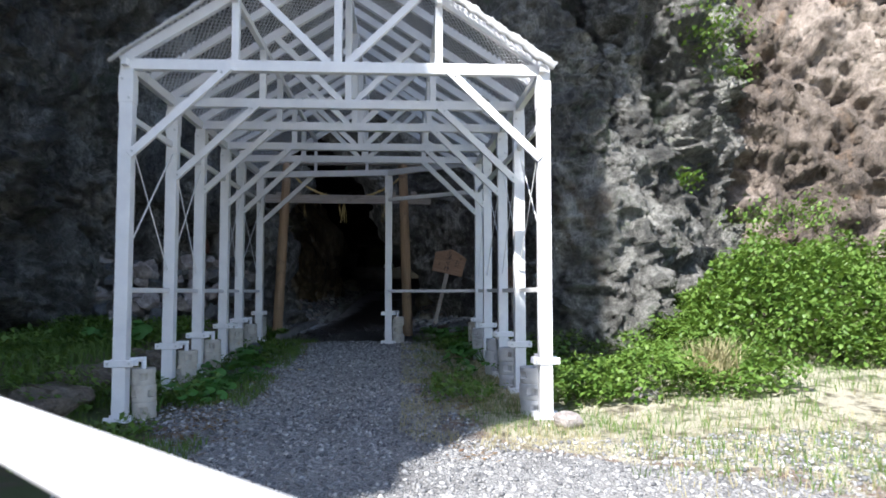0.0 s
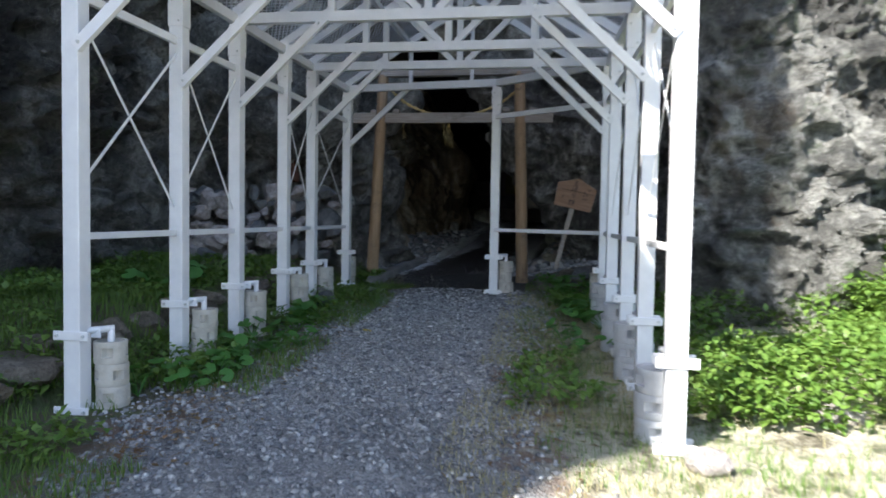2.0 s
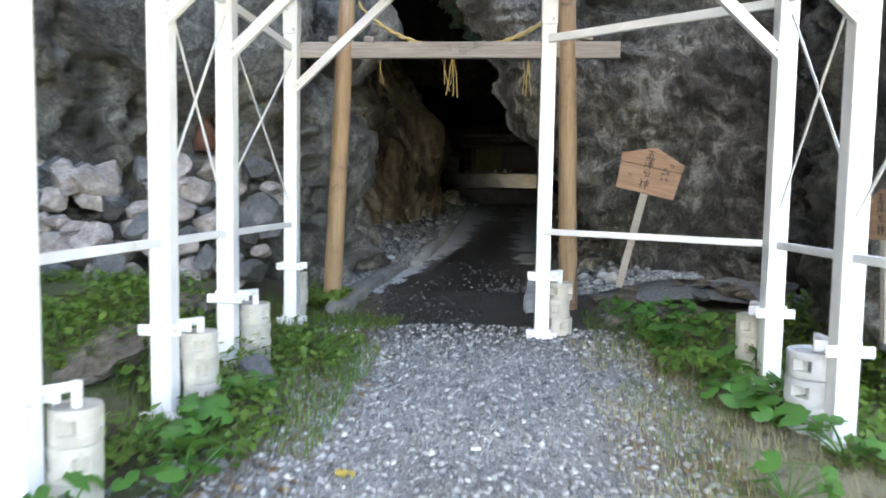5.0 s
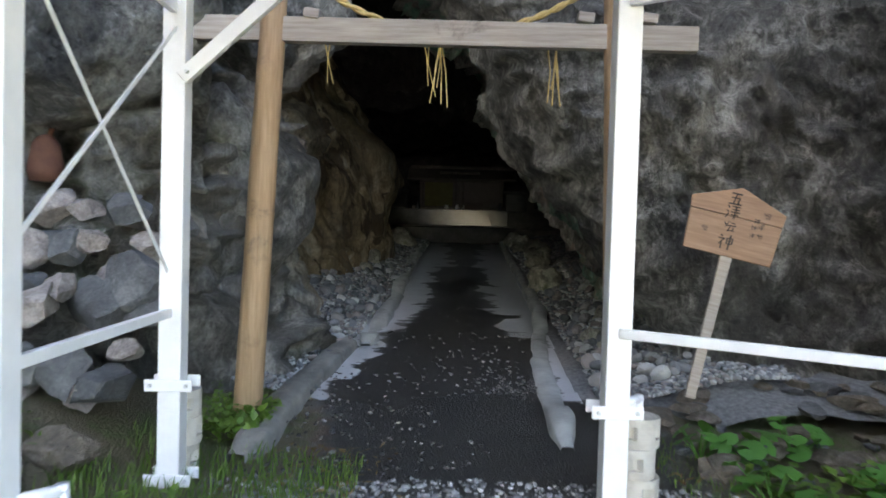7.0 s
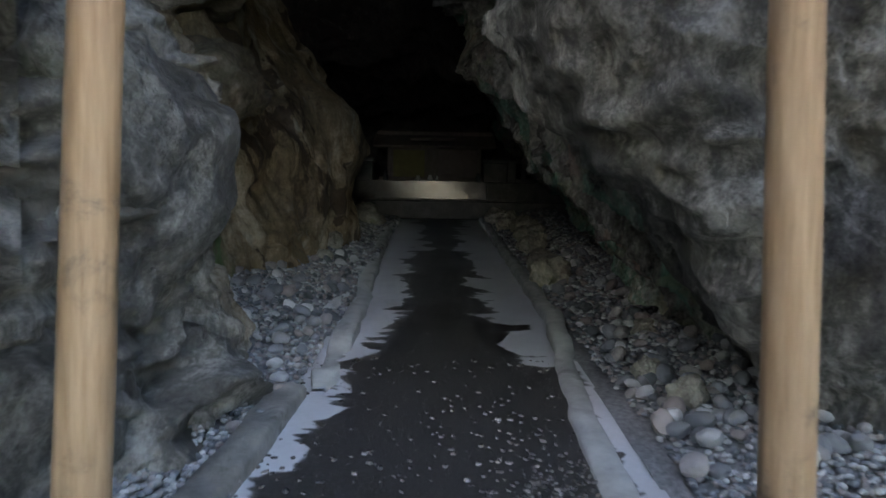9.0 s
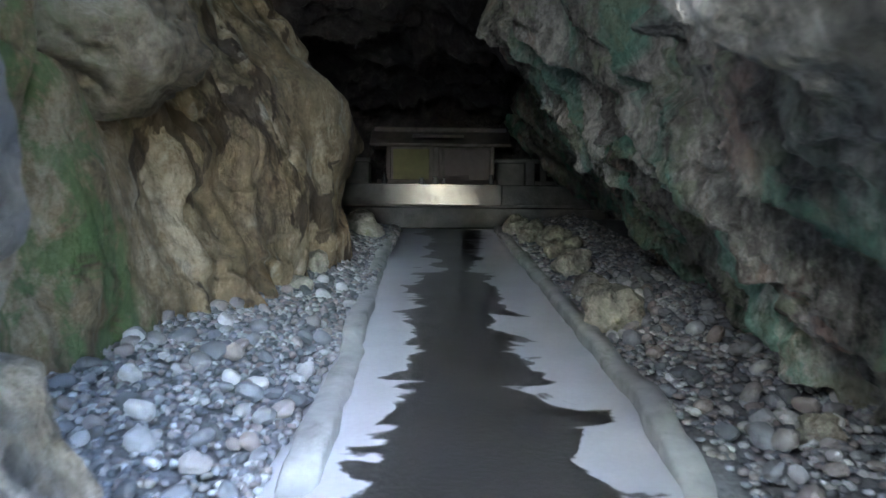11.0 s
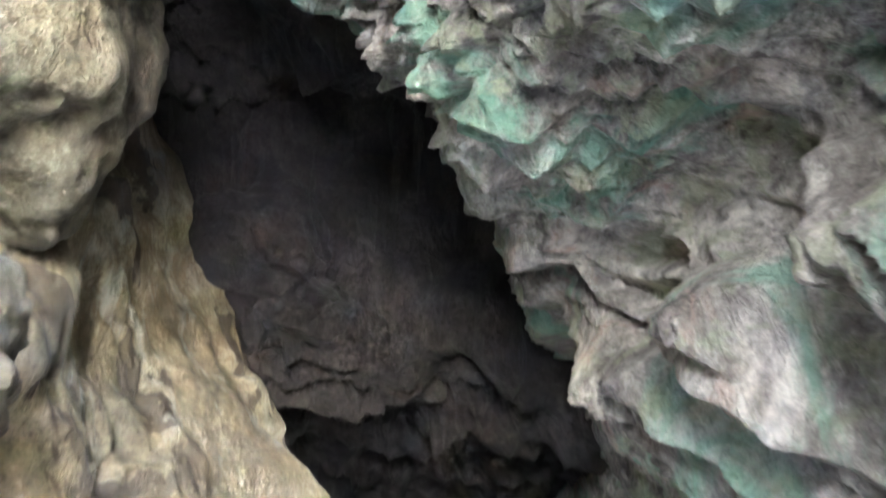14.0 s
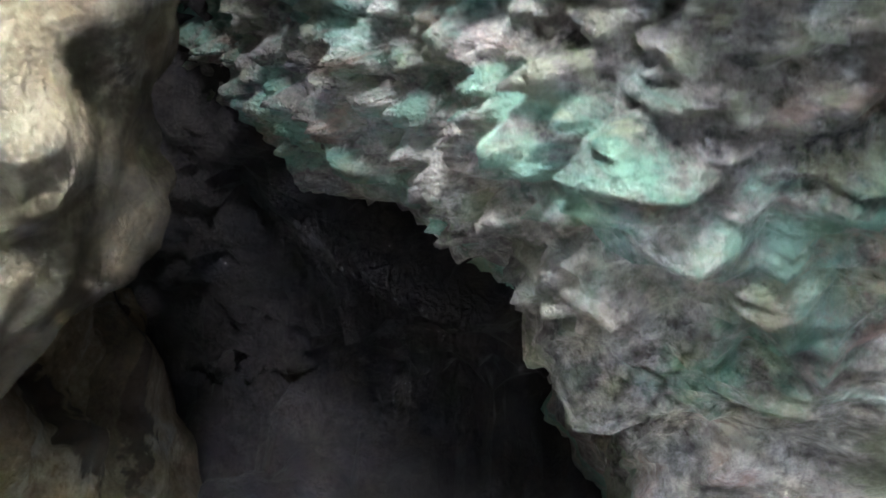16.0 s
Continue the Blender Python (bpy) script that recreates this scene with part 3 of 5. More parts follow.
lie_c = (Yv - 0.64 * H) / 1.19 + 0.16 * warp[..., 0]
lie_l = 0.54 * Yv + 0.84 * H + 0.2 * warp[..., 1]
plates = np.stack([lie_c, 0.36 * lie_l, 0.5 * P[..., 0] + 0.12 * warp[..., 2]], -1)
s1 = saw(1.25 * lie_c + 0.9 * vnoise(beds * np.array((0.6, 1.6, 1)), 61))
s2 = saw(3.4 * lie_c + 1.4 * vnoise(beds * np.array((1.4, 2.4, 1)), 62))
m1, m2 = ss(-0.5, 0.4, vnoise(P * 0.8, 64)), ss(-0.4, 0.4, vnoise(P * 1.4, 65))
knob = 1.2 * np.abs(vnoise(P * 5.0, 50)) + 0.7 * np.abs(vnoise(P * 10.5, 51)) + 0.4 * np.abs(vnoise(P * 21.0, 57)) + 0.25 * facets(P * 3.0, 52)
high = ss(3.4, 3.6, H) * (1 - ss(18.9, 19.6, Yv))
rel = (1 - 0.85 * high) * (0.2 * s1 * (0.35 + m1) + 0.10 * s2 * (0.3 + m2)) + 0.2 * fbm(P * 0.5, 2, seed=52)
rel = rel - 0.1 + (1 - 0.85 * high) * (0.26 * facets(plates * 1.7, 53) + 0.15 * facets(plates * 4.2, 54))
# the recess below the lumpy shelf
rel = rel - 0.25 * ss(2.7, 3.05, H) * (1 - ss(3.4, 3.5, H)) * ss(17.0, 17.8, Yv)
crisp = 0.085 * facets(plates * 8.5, 58) + 0.05 * facets(plates * 18.0, 68) + 0.03 * facets(P * 11.0, 59) + high * 0.2 * knob
# two clefts that run with the beds
for c0, wide, deep in ((15.05, 0.26, 0.5), (16.75, 0.15, 0.36)):
    rel = rel - deep * np.exp(-(((Yv - 0.64 * H + 0.22 * warp[..., 0] - c0) / wide) ** 2)) * ss(0.6, 1.3, H) * (1 - ss(2.9, 3.4, H))
rel_out = rock_relief(P, 0.12, 0.15, 0.12, 53)
P = P + n * (worn(rel * inner + rel_out * (1 - inner)) + crisp * inner)[..., None]
cave_r = tagged(grid_object("cave_wall_right", P, M_CAVE_R, flip=True), "overhanging grey rock wall with green mineral stains", "cave wall", kind="structure")

xx = np.arange(-8.0, 4.0, 0.1)
zb = np.arange(0.5, 9.0, 0.1)
XB, ZB = np.meshgrid(xx, zb, indexing="ij")
tagged(rock_sheet("cave_wall_back", np.stack([XB, 30.4 + 0 * XB, ZB], -1), M_CAVE_D, 0.4, 0.2, 0.05, 11), "brown rock at the cave's end, deep shade in its colour", "cave wall", kind="structure")
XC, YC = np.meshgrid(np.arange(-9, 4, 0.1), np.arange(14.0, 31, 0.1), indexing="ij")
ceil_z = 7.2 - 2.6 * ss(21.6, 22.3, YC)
tagged(rock_sheet("ceiling", np.stack([XC, YC, ceil_z], -1), M_CAVE_D, 0.5, 0.35, 0.08, 19, sign=-1), "rough rock vault, deep shade in its colour", "cave ceiling", kind="structure")


def cliff(name, pts, zlo, zhi, material, lean, seed, label, big=0.7, mid=0.35, fine=0.09, res=0.09):
    """A rock face over a plan line."""
    pts = np.array(pts, float)
    seg = np.concatenate([[0], np.cumsum(np.linalg.norm(np.diff(pts, axis=0), axis=1))])
    s = np.arange(0, seg[-1], res)
    z = np.arange(zlo, zhi, res)
    px, py = np.interp(s, seg, pts[:, 0]), np.interp(s, seg, pts[:, 1])
    ker = np.ones(7) / 7
    px[3:-3], py[3:-3] = np.convolve(px, ker, "valid"), np.convolve(py, ker, "valid")
    S, Z = np.meshgrid(s, z, indexing="ij")
    P = np.stack([px[:, None] + lean[0] * (Z - zlo), py[:, None] + lean[1] * (Z - zlo), Z], -1)
    return tagged(rock_sheet(name, P, material, big, mid, fine, seed), label, "cliff", kind="structure")


# Added out of view to shade the path; keeps sun off the cave.
cliff("cliff_behind", [(-34, -14), (-12, -9), (-6.55, -6.2), (-6.45, -4.5)], -0.5, 50, M_CLIFF, (0, 0), 22, "unseen tall cliff behind the path's start, added to block the sun", 0.4, 0.25, 0.08, 0.25)
cliff("cliff_side", [(-6.8, -5.0), (-6.3, 0.0), (-5.9, 3.0), (-5.9, 6.0), (-6.2, 8.5)], -0.3, 9.5, M_CLIFF, (0, 0), 23, "dark cliff in shade beside the path", 0.5, 0.4, 0.22, 0.075)
cliff("cliff_left", [(-6.6, 7.0), (-6.4, 9.5), (-6.0, 11.6), (-5.0, 12.9), (-3.6, 13.7)], 0.3, 10.5, M_CLIFF, (0.03, -0.05), 24, "dark grey cliff in shade", 0.5, 0.38, 0.26, 0.05)
cliff("cliff_over_mouth", [(-6.5, 14.1), (-2.0, 13.9), (3.5, 13.4)], 5.0, 16, M_CLIFF, (0, -0.04), 29, "dark cliff above the cave mouth")
cliff("cliff_right", [(1.2, 14.3), (2.3, 13.6), (3.0, 12.4), (4.0, 12.2), (5.2, 13.2), (6.0, 14.5)], 0.0, 16, M_CLIFF, (0.03, 0.04), 31, "grey-green rock beside the cave", 0.4, 0.32, 0.26, 0.05)
cliff("cliff_far_right", [(4.6, 15.0), (5.6, 13.6), (9.0, 12.6), (14.0, 11.0), (40, 6)], 0.0, 18, M_CLIFF_R, (0.04, 0.06), 37, "sunlit brown cliff", 0.5, 0.34, 0.2, 0.075)


# unseen boxes for the hill, which stop sun leaking behind the rock faces
hill = bmesh.new()
add_box(hill, (30, 40, 9), pose(-22.6, 19, 4.5))
add_box(hill, (22, 30, 7.5), pose(3.0, 30.0, 13.2))
add_box(hill, (30, 26, 17), pose(21.5, 29.5, 8.5))
add_box(hill, (40, 6, 17), pose(0, 36, 8.5))
tagged(part("hill", hill, M_CLIFF), "unseen rock body of the hill, blocks sun behind its faces", "hill", kind="structure")


def buttress(name, base, top, r0, r1, seed, label, material):
    a = np.linspace(0, 2 * math.pi, 150)
    t = np.linspace(0, 1, 170)
    A, T = np.meshgrid(a, t, indexing="ij")
    c = np.array(base)[None, None] * (1 - T[..., None]) + np.array(top)[None, None] * T[..., None]
    r = (r0 * (1 - T) + r1 * T) * np.sqrt(np.clip(1.02 - T ** 7, 0, 1))
    ca, sa = np.cos(A), np.sin(A)
    blocky = 1 / np.maximum(np.abs(ca) ** 1.0, np.abs(sa) ** 1.0) ** 0.75
    P = np.stack([c[..., 0] + r * ca * blocky, c[..., 1] + r * sa * blocky, c[..., 2]], -1)
    d = rock_relief(P, 0.12, 0.22, 0.16, seed)
    d[-1] = d[0]
    n = np.stack([ca, sa, 0 * ca], -1)
    return tagged(grid_object(name, P + n * d[..., None], material), label, "rock", kind="structure")


buttress("rock_buttress", (2.5, 10.9, 0.0), (1.45, 11.8, 6.6), 0.95, 0.55, 71, "grey lichen-spotted leaning rock slab", M_CLIFF)
buttress("rock_buttress", (3.8, 11.2, 0.0), (2.75, 12.0, 5.6), 0.55, 0.3, 73, "pale sunlit leaning rock slab", M_CLIFF)

# the boulder stuck high in the cave, and rough lumps beside it
def stone_mesh(name, size, seed, sub=3, cut=0.25, rough=0.12, chip=0.0):
    bm = bmesh.new()
    bmesh.ops.create_icosphere(bm, subdivisions=sub, radius=1.0)
    rng = np.random.RandomState(seed)
    planes = [(v / np.linalg.norm(v), 0.62 - chip + 0.3 * rng.rand()) for v in rng.randn(9 if not chip else 14, 3)]
    co = np.array([v.co[:] for v in bm.verts])
    for nrm, d in planes:
        over = np.maximum(co @ nrm - d, 0)
        co = co - (over * (1 - cut))[:, None] * nrm
    co = co * (1 + rough * fbm(co * 1.7 + seed, 4, seed=seed)[:, None])
    co = co * np.array(size)
    for v, c in zip(bm.verts, co):
        v.co = c
    me = bpy.data.meshes.new(name)
    bm.to_mesh(me)
    bm.free()
    me.polygons.foreach_set("use_smooth", np.ones(len(me.polygons), bool))
    me.set_sharp_from_angle(angle=radians(32 if not chip else 18))
    return me


def stone(name, at, size, seed, material, label, group="", sub=3, rot=0.0, cut=0.25, rough=0.12, category="rock", chip=0.0):
    me = stone_mesh(name, size, seed, sub, cut, rough, chip)
    me.materials.append(material)
    ob = new(name, me)
    ob.matrix_world = pose(*at, 0, 0, rot)
    return tagged(ob, label, category, group)


stone("wedged_boulder", (-4.95, 18.45, 5.2), (1.15, 1.15, 1.4), 5, M_BOULDER_L, "big rounded ochre boulder wedged against the wall", sub=6, cut=0.55, rough=0.2)
stone("wall_boulder", (-4.15, 17.7, 3.05), (0.62, 0.75, 0.5), 8, M_BOULDER_L, "rounded ochre rock bulging from the wall", sub=6, cut=0.55, rough=0.22)
stone("mouth_rock", (-3.55, 14.25, 2.2), (0.62, 0.7, 0.95), 41, M_CLIFF, "big cracked grey rock at the cave mouth", sub=6, cut=0.3, rough=0.2)
stone("mouth_rock", (-3.35, 14.4, 3.65), (0.66, 0.7, 0.62), 43, M_CLIFF, "rounded grey rock above another at the cave mouth", sub=6, cut=0.35, rough=0.2)
stone("mouth_rock", (-3.75, 13.55, 0.85), (0.75, 0.55, 0.62), 46, M_CLIFF, "low smooth dark rock beside the log post", sub=6, cut=0.4, rough=0.15)
stone("overhang_rock", (-5.35, 12.75, 3.75), (1.9, 1.1, 1.5), 33, M_CLIFF, "pale overhanging rock above the stone pile", sub=6, cut=0.35, rough=0.22)
stone("hanging_rock", (-4.0, 22.6, 5.5), (1.8, 0.9, 1.3), 12, M_CAVE_D, "ragged rock hanging from the vault, deep shade in its colour", sub=6, cut=0.3, rough=0.38)

# ---- cave floor ----
fy = np.arange(12.6, 27.6, 0.1)
fx = np.linspace(-2.8, -0.74, 24)
FX, FY = np.meshgrid(fx, fy, indexing="ij")
fz = ground_z(FY) + 0.012 - 0.10 * (1 - ss(12.6, 13.4, FY)) + 0.006 * fbm(np.stack([FX, FY, 0 * FX], -1) * 1.3, 3)
tagged(grid_object("cave_floor", np.stack([FX, FY, fz], -1), M_FLOOR), "wet muddy concrete floor with pale dry edges", "floor", kind="structure")


def kerb(line_y, line_x, w, seed, high=0.10, material=None):
    y0, y1 = line_y[0], line_y[-1]
    ys = np.arange(y0, y1, 0.06)
    prof = np.array([(-0.5, -0.9), (-0.5, 0.75), (-0.4, 1.0), (0.0, 1.06), (0.4, 1.0), (0.5, 0.75), (0.5, -0.9)])
    Yk, K = np.meshgrid(ys, np.arange(len(prof)), indexing="ij")
    cx = np.interp(Yk, line_y, line_x)
    taper = ss(y0, y0 + 0.25, Yk)
    P = np.stack([cx + prof[K, 0] * w * (0.5 + 0.5 * taper), Yk, ground_z(Yk) + 0.005 + prof[K, 1] * high * (0.25 + 0.75 * taper)], -1)
    wear = 0.016 * fbm(P * 4, 4, seed=seed) + 0.02 * fbm(P * 1.2, 2, seed=seed + 3)
    P[..., 2] += wear
    P[..., 0] += 0.02 * fbm(P * 2.5, 3, seed=seed + 5)
    # where a stretch has sunk or broken away
    P[..., 2] -= 0.08 * ss(0.25, 0.5, vnoise(P * 0.9, seed + 9))
    return tagged(grid_object("kerb", P, material or M_CONC), "worn low concrete kerb along the cave floor", "kerb", "kerbs of the cave path", kind="structure")


kerb((12.1, 13.4, 14.8), (-2.80, -2.75, -2.68), 0.2, 81, 0.10, M_KERB_OLD)
kerb((14.9, 17.0, 18.8, 24.0, 26.6), (-2.52, -2.53, -2.60, -2.74, -2.78), 0.17, 83)
kerb((12.4, 14.6, 17.0, 20.0, 26.4), (-0.98, -0.93, -0.72, -0.72, -0.80), 0.16, 85)

# ---- pebbles ----
def ico_template():
    bm = bmesh.new()
    bmesh.ops.create_icosphere(bm, subdivisions=1, radius=1.0)
    bm.verts.ensure_lookup_table()
    v = np.array([x.co[:] for x in bm.verts])
    f = np.array([[x.index for x in y.verts] for y in bm.faces])
    bm.free()
    return v, f


def rot_z(a):
    z, o = 0 * a, 0 * a + 1
    return np.stack([np.stack([np.cos(a), -np.sin(a), z], -1), np.stack([np.sin(a), np.cos(a), z], -1), np.stack([z, z, o], -1)], -2)


def rot_x(a):
    z, o = 0 * a, 0 * a + 1
    return np.stack([np.stack([o, z, z], -1), np.stack([z, np.cos(a), -np.sin(a)], -1), np.stack([z, np.sin(a), np.cos(a)], -1)], -2)


def scatter(name, at, scale, rots, tv, tf, material, label, category, jitter=0.0, seed=0, smooth=True):
    """Many copies of one small shape joined in one mesh of kind stuff."""
    rng = np.random.RandomState(seed)
    k = len(at)
    v = np.repeat(tv[None], k, 0) * (1 + jitter * rng.randn(k, len(tv), 1))
    v = np.einsum("kij,knj->kni", rots, v * scale[:, None, :]) + at[:, None, :]
    f = (tf[None] + (np.arange(k) * len(tv))[:, None, None]).reshape(-1, tf.shape[1])
    me = bpy.data.meshes.new(name)
    me.from_pydata(v.reshape(-1, 3).tolist(), [], f.tolist())
    if smooth:
        me.polygons.foreach_set("use_smooth", np.ones(len(f), bool))
    me.materials.append(material)
    return tagged(new(name, me), label, category, kind="stuff")


ICO_V, ICO_F = ico_template()


def ground_at(x, y):
    e = -2.55 - 0.057 * (y - 5.9)
    b = 0.33 * ss(0.15, 1.1, e - x) * ss(3.5, 6.0, y) * (1 - ss(12.5, 13.5, y))
    b = b + 0.25 * ss(1.2, 3.5, x) * ss(5.0, 9.0, y)
    p = np.stack([x, y, 0 * x], -1)
    return ground_z(y) + b + 0.035 * fbm(p * 0.8, 4) + 0.012 * fbm(p * 4.0, 3, seed=4)


def pebbles(name, x, y, z, lo, hi, flat, material, label, seed):
    rng = np.random.RandomState(seed)
    k = len(x)
    r = lo + (hi - lo) * rng.rand(k) ** 2.5
    sc = np.stack([r, r * (0.6 + 0.35 * rng.rand(k)), r * flat * (0.7 + 0.6 * rng.rand(k))], -1)
    rots = rot_z(rng.rand(k) * 6.28) @ rot_x(rng.randn(k) * 0.35)
    return scatter(name, np.stack([x, y, z + r * flat * 0.35], -1), sc, rots, ICO_V, ICO_F, material, label, "gravel", 0.13, seed)


rng = np.random.RandomState(4)
k = 42000
py_ = 2.2 + 9.7 * rng.rand(k) ** 1.25
pu = rng.rand(k)
px_ = -2.34 - 0.057 * py_ + 0.3 + 2.5 * pu + 0.12 * rng.randn(k)
front = py_ < 5.6
px_ = np.where(front, -2.2 + 5.5 * rng.rand(k), px_)
pebbles("path_gravel", px_, py_, ground_at(px_, py_), 0.005, 0.026, 0.6, M_PEB, "crushed grey gravel on the path", 5)


def bank_z(x, y, side):
    """The pebble banks between kerb and wall."""
    edge = np.where(side < 0, -2.75 - x, x + 0.68)
    return ground_z(y) + 0.03 + 0.22 * ss(0.0, 1.2, edge)


for side, k, sd in ((-1, 8500, 6), (1, 6500, 7)):
    rng = np.random.RandomState(sd)
    y = 13.3 + 13 * rng.rand(k) ** 1.4
    x = np.where(side < 0, -2.66 - 1.5 * rng.rand(k), -0.62 + 1.35 * rng.rand(k))
    pebbles("pebble_bank", x, y, bank_z(x, y, side), 0.026, 0.10, 0.65, M_CAVEPEB, "loose grey and white pebbles beside the kerb", sd)
    GX, GY = np.meshgrid(np.linspace(-4.8, -2.68, 18) if side < 0 else np.linspace(-0.76, 1.6, 18), np.arange(12.9, 27, 0.15), indexing="ij")
    bed = tagged(grid_object("pebble_bed", np.stack([GX, GY, bank_z(GX, GY, side) - 0.015 - 0.12 * (1 - ss(12.9, 13.8, GY)) + 0.02 * fbm(np.stack([GX, GY, 0 * GX], -1) * 3, 3)], -1), M_GRAVEL_BED), "dark gritty bed of pebbles", "gravel bed", kind="structure")

rng = np.random.RandomState(17)
k = 2600
y = 11.9 + 3.8 * rng.rand(k) ** 1.3
x = -1.85 + 0.95 * (2 * rng.rand(k) - 1)
heap = rng.rand(k) < 0.3
x, y = np.where(heap, -1.22 + 0.16 * rng.randn(k), x), np.where(heap, 13.35 + 0.35 * rng.randn(k), y)
pebbles("floor_debris", x, y, ground_z(y) + 0.006, 0.004, 0.024, 0.5, M_GRIT, "loose chips and grit on the wet floor", 18)

# the larger cobbles, each a piece of its bed
COBBLES = [stone_mesh("cobble", (1.0, 0.8, 0.62), 700 + k, 2, 0.35, 0.08) for k in range(6)]
for me in COBBLES:
    me.materials.append(M_COBBLE)
for side, bed in zip((-1, 1), [o for o in scene.objects if o.name.startswith("pebble_bed")]):
    rng = np.random.RandomState(23 + side)
    for k in range(240):
        y = 13.6 + 7.0 * rng.rand() ** 1.1
        x = -2.72 - 1.25 * rng.rand() if side < 0 else -0.58 + 0.85 * rng.rand()
        r = 0.04 + 0.055 * rng.rand() ** 1.5
        o = new("cobble", COBBLES[k % 6])
        o.parent = bed
        o.matrix_basis = pose(x, y, float(bank_z(np.array(x), y, side)) + 0.55 * r, 25 * rng.randn(), 25 * rng.randn(), 360 * rng.rand()) @ Matrix.Scale(r, 4)

# boulders along the foot of the walls
rng = np.random.RandomState(12)
for k, (x, y, r) in enumerate(((-3.75, 19.6, 0.24), (-3.55, 20.2, 0.2), (-3.4, 20.9, 0.26), (-3.3, 21.6, 0.17), (-3.9, 18.6, 0.13), (-3.3, 19.9, 0.15),
                               (-0.5, 18.7, 0.27), (-0.42, 19.9, 0.2), (-0.35, 21.2, 0.24), (-0.25, 22.4, 0.27), (-0.2, 23.4, 0.3), (-0.4, 24.2, 0.26), (-3.1, 24.6, 0.3), (-3.3, 25.5, 0.34), (-0.55, 25.3, 0.25), (-0.3, 14.6, 0.13), (-0.42, 15.1, 0.1), (-0.1, 16.2, 0.12))):
    stone("boulder", (x, y, float(ground_z(y)) + 0.10 + r * 0.35), (r, r * 0.9, r * 0.85), 100 + k, M_BOULDER, "rough pale boulder lying on pebbles by the wall", "boulders along the cave wall", sub=4, rot=rng.rand() * 360, cut=0.2, rough=0.2)

# ---- altar at the cave's end ----
AZ = 1.5
altar = tagged(new("altar"), "long stone altar with a pale polished front", "altar")
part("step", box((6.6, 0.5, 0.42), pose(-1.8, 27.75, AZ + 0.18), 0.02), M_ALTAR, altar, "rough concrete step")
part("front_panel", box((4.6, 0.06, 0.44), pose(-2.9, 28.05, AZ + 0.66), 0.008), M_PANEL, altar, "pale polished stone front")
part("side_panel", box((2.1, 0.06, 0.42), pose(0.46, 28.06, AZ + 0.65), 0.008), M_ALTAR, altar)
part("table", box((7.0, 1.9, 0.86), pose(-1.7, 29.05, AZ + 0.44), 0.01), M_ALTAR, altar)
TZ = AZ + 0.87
shrine = tagged(new("shrine"), "small wooden shrine with a stepped roof, darkened for cave shade", "shrine")
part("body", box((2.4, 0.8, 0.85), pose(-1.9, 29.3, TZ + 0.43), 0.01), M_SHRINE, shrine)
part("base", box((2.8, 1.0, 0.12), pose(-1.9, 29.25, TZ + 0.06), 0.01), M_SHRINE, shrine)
for x, w, mat, lab in ((-2.55, 0.8, M_YELLOW, "yellow-green curtain, darkened for cave shade"), (-1.3, 1.0, M_PINK, "pinkish panel, darkened for cave shade")):
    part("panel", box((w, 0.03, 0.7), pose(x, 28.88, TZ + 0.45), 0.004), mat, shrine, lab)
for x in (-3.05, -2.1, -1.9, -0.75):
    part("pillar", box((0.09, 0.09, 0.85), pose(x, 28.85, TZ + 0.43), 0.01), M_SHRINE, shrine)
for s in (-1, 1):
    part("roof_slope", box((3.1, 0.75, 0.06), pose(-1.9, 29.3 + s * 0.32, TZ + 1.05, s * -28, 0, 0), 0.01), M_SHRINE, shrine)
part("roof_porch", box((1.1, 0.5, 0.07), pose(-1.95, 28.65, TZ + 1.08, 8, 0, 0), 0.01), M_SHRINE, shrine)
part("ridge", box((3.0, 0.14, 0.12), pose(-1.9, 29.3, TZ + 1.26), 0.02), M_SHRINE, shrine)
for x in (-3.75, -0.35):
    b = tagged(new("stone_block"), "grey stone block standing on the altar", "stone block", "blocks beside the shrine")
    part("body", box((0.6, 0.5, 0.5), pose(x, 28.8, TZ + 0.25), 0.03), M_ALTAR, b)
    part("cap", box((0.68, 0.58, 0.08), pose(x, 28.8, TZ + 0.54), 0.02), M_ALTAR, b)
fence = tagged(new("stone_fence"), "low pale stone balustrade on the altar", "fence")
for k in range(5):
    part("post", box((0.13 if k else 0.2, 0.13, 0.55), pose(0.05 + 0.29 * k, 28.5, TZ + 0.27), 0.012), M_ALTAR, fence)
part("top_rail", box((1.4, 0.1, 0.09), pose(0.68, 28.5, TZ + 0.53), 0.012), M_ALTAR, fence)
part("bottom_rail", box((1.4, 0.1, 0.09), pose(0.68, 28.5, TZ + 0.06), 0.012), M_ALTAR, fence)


def lathe(profile, seg=16):
    bm = bmesh.new()
    rings = [[bm.verts.new((r * math.cos(2 * math.pi * k / seg), r * math.sin(2 * math.pi * k / seg), z)) for k in range(seg)] for r, z in profile]
    for a, b in zip(rings, rings[1:]):
        for k in range(seg):
            bm.faces.new((a[k], a[(k + 1) % seg], b[(k + 1) % seg], b[k]))
    bm.faces.new(list(reversed(rings[0])))
    bm.faces.new(rings[-1])
    return bm


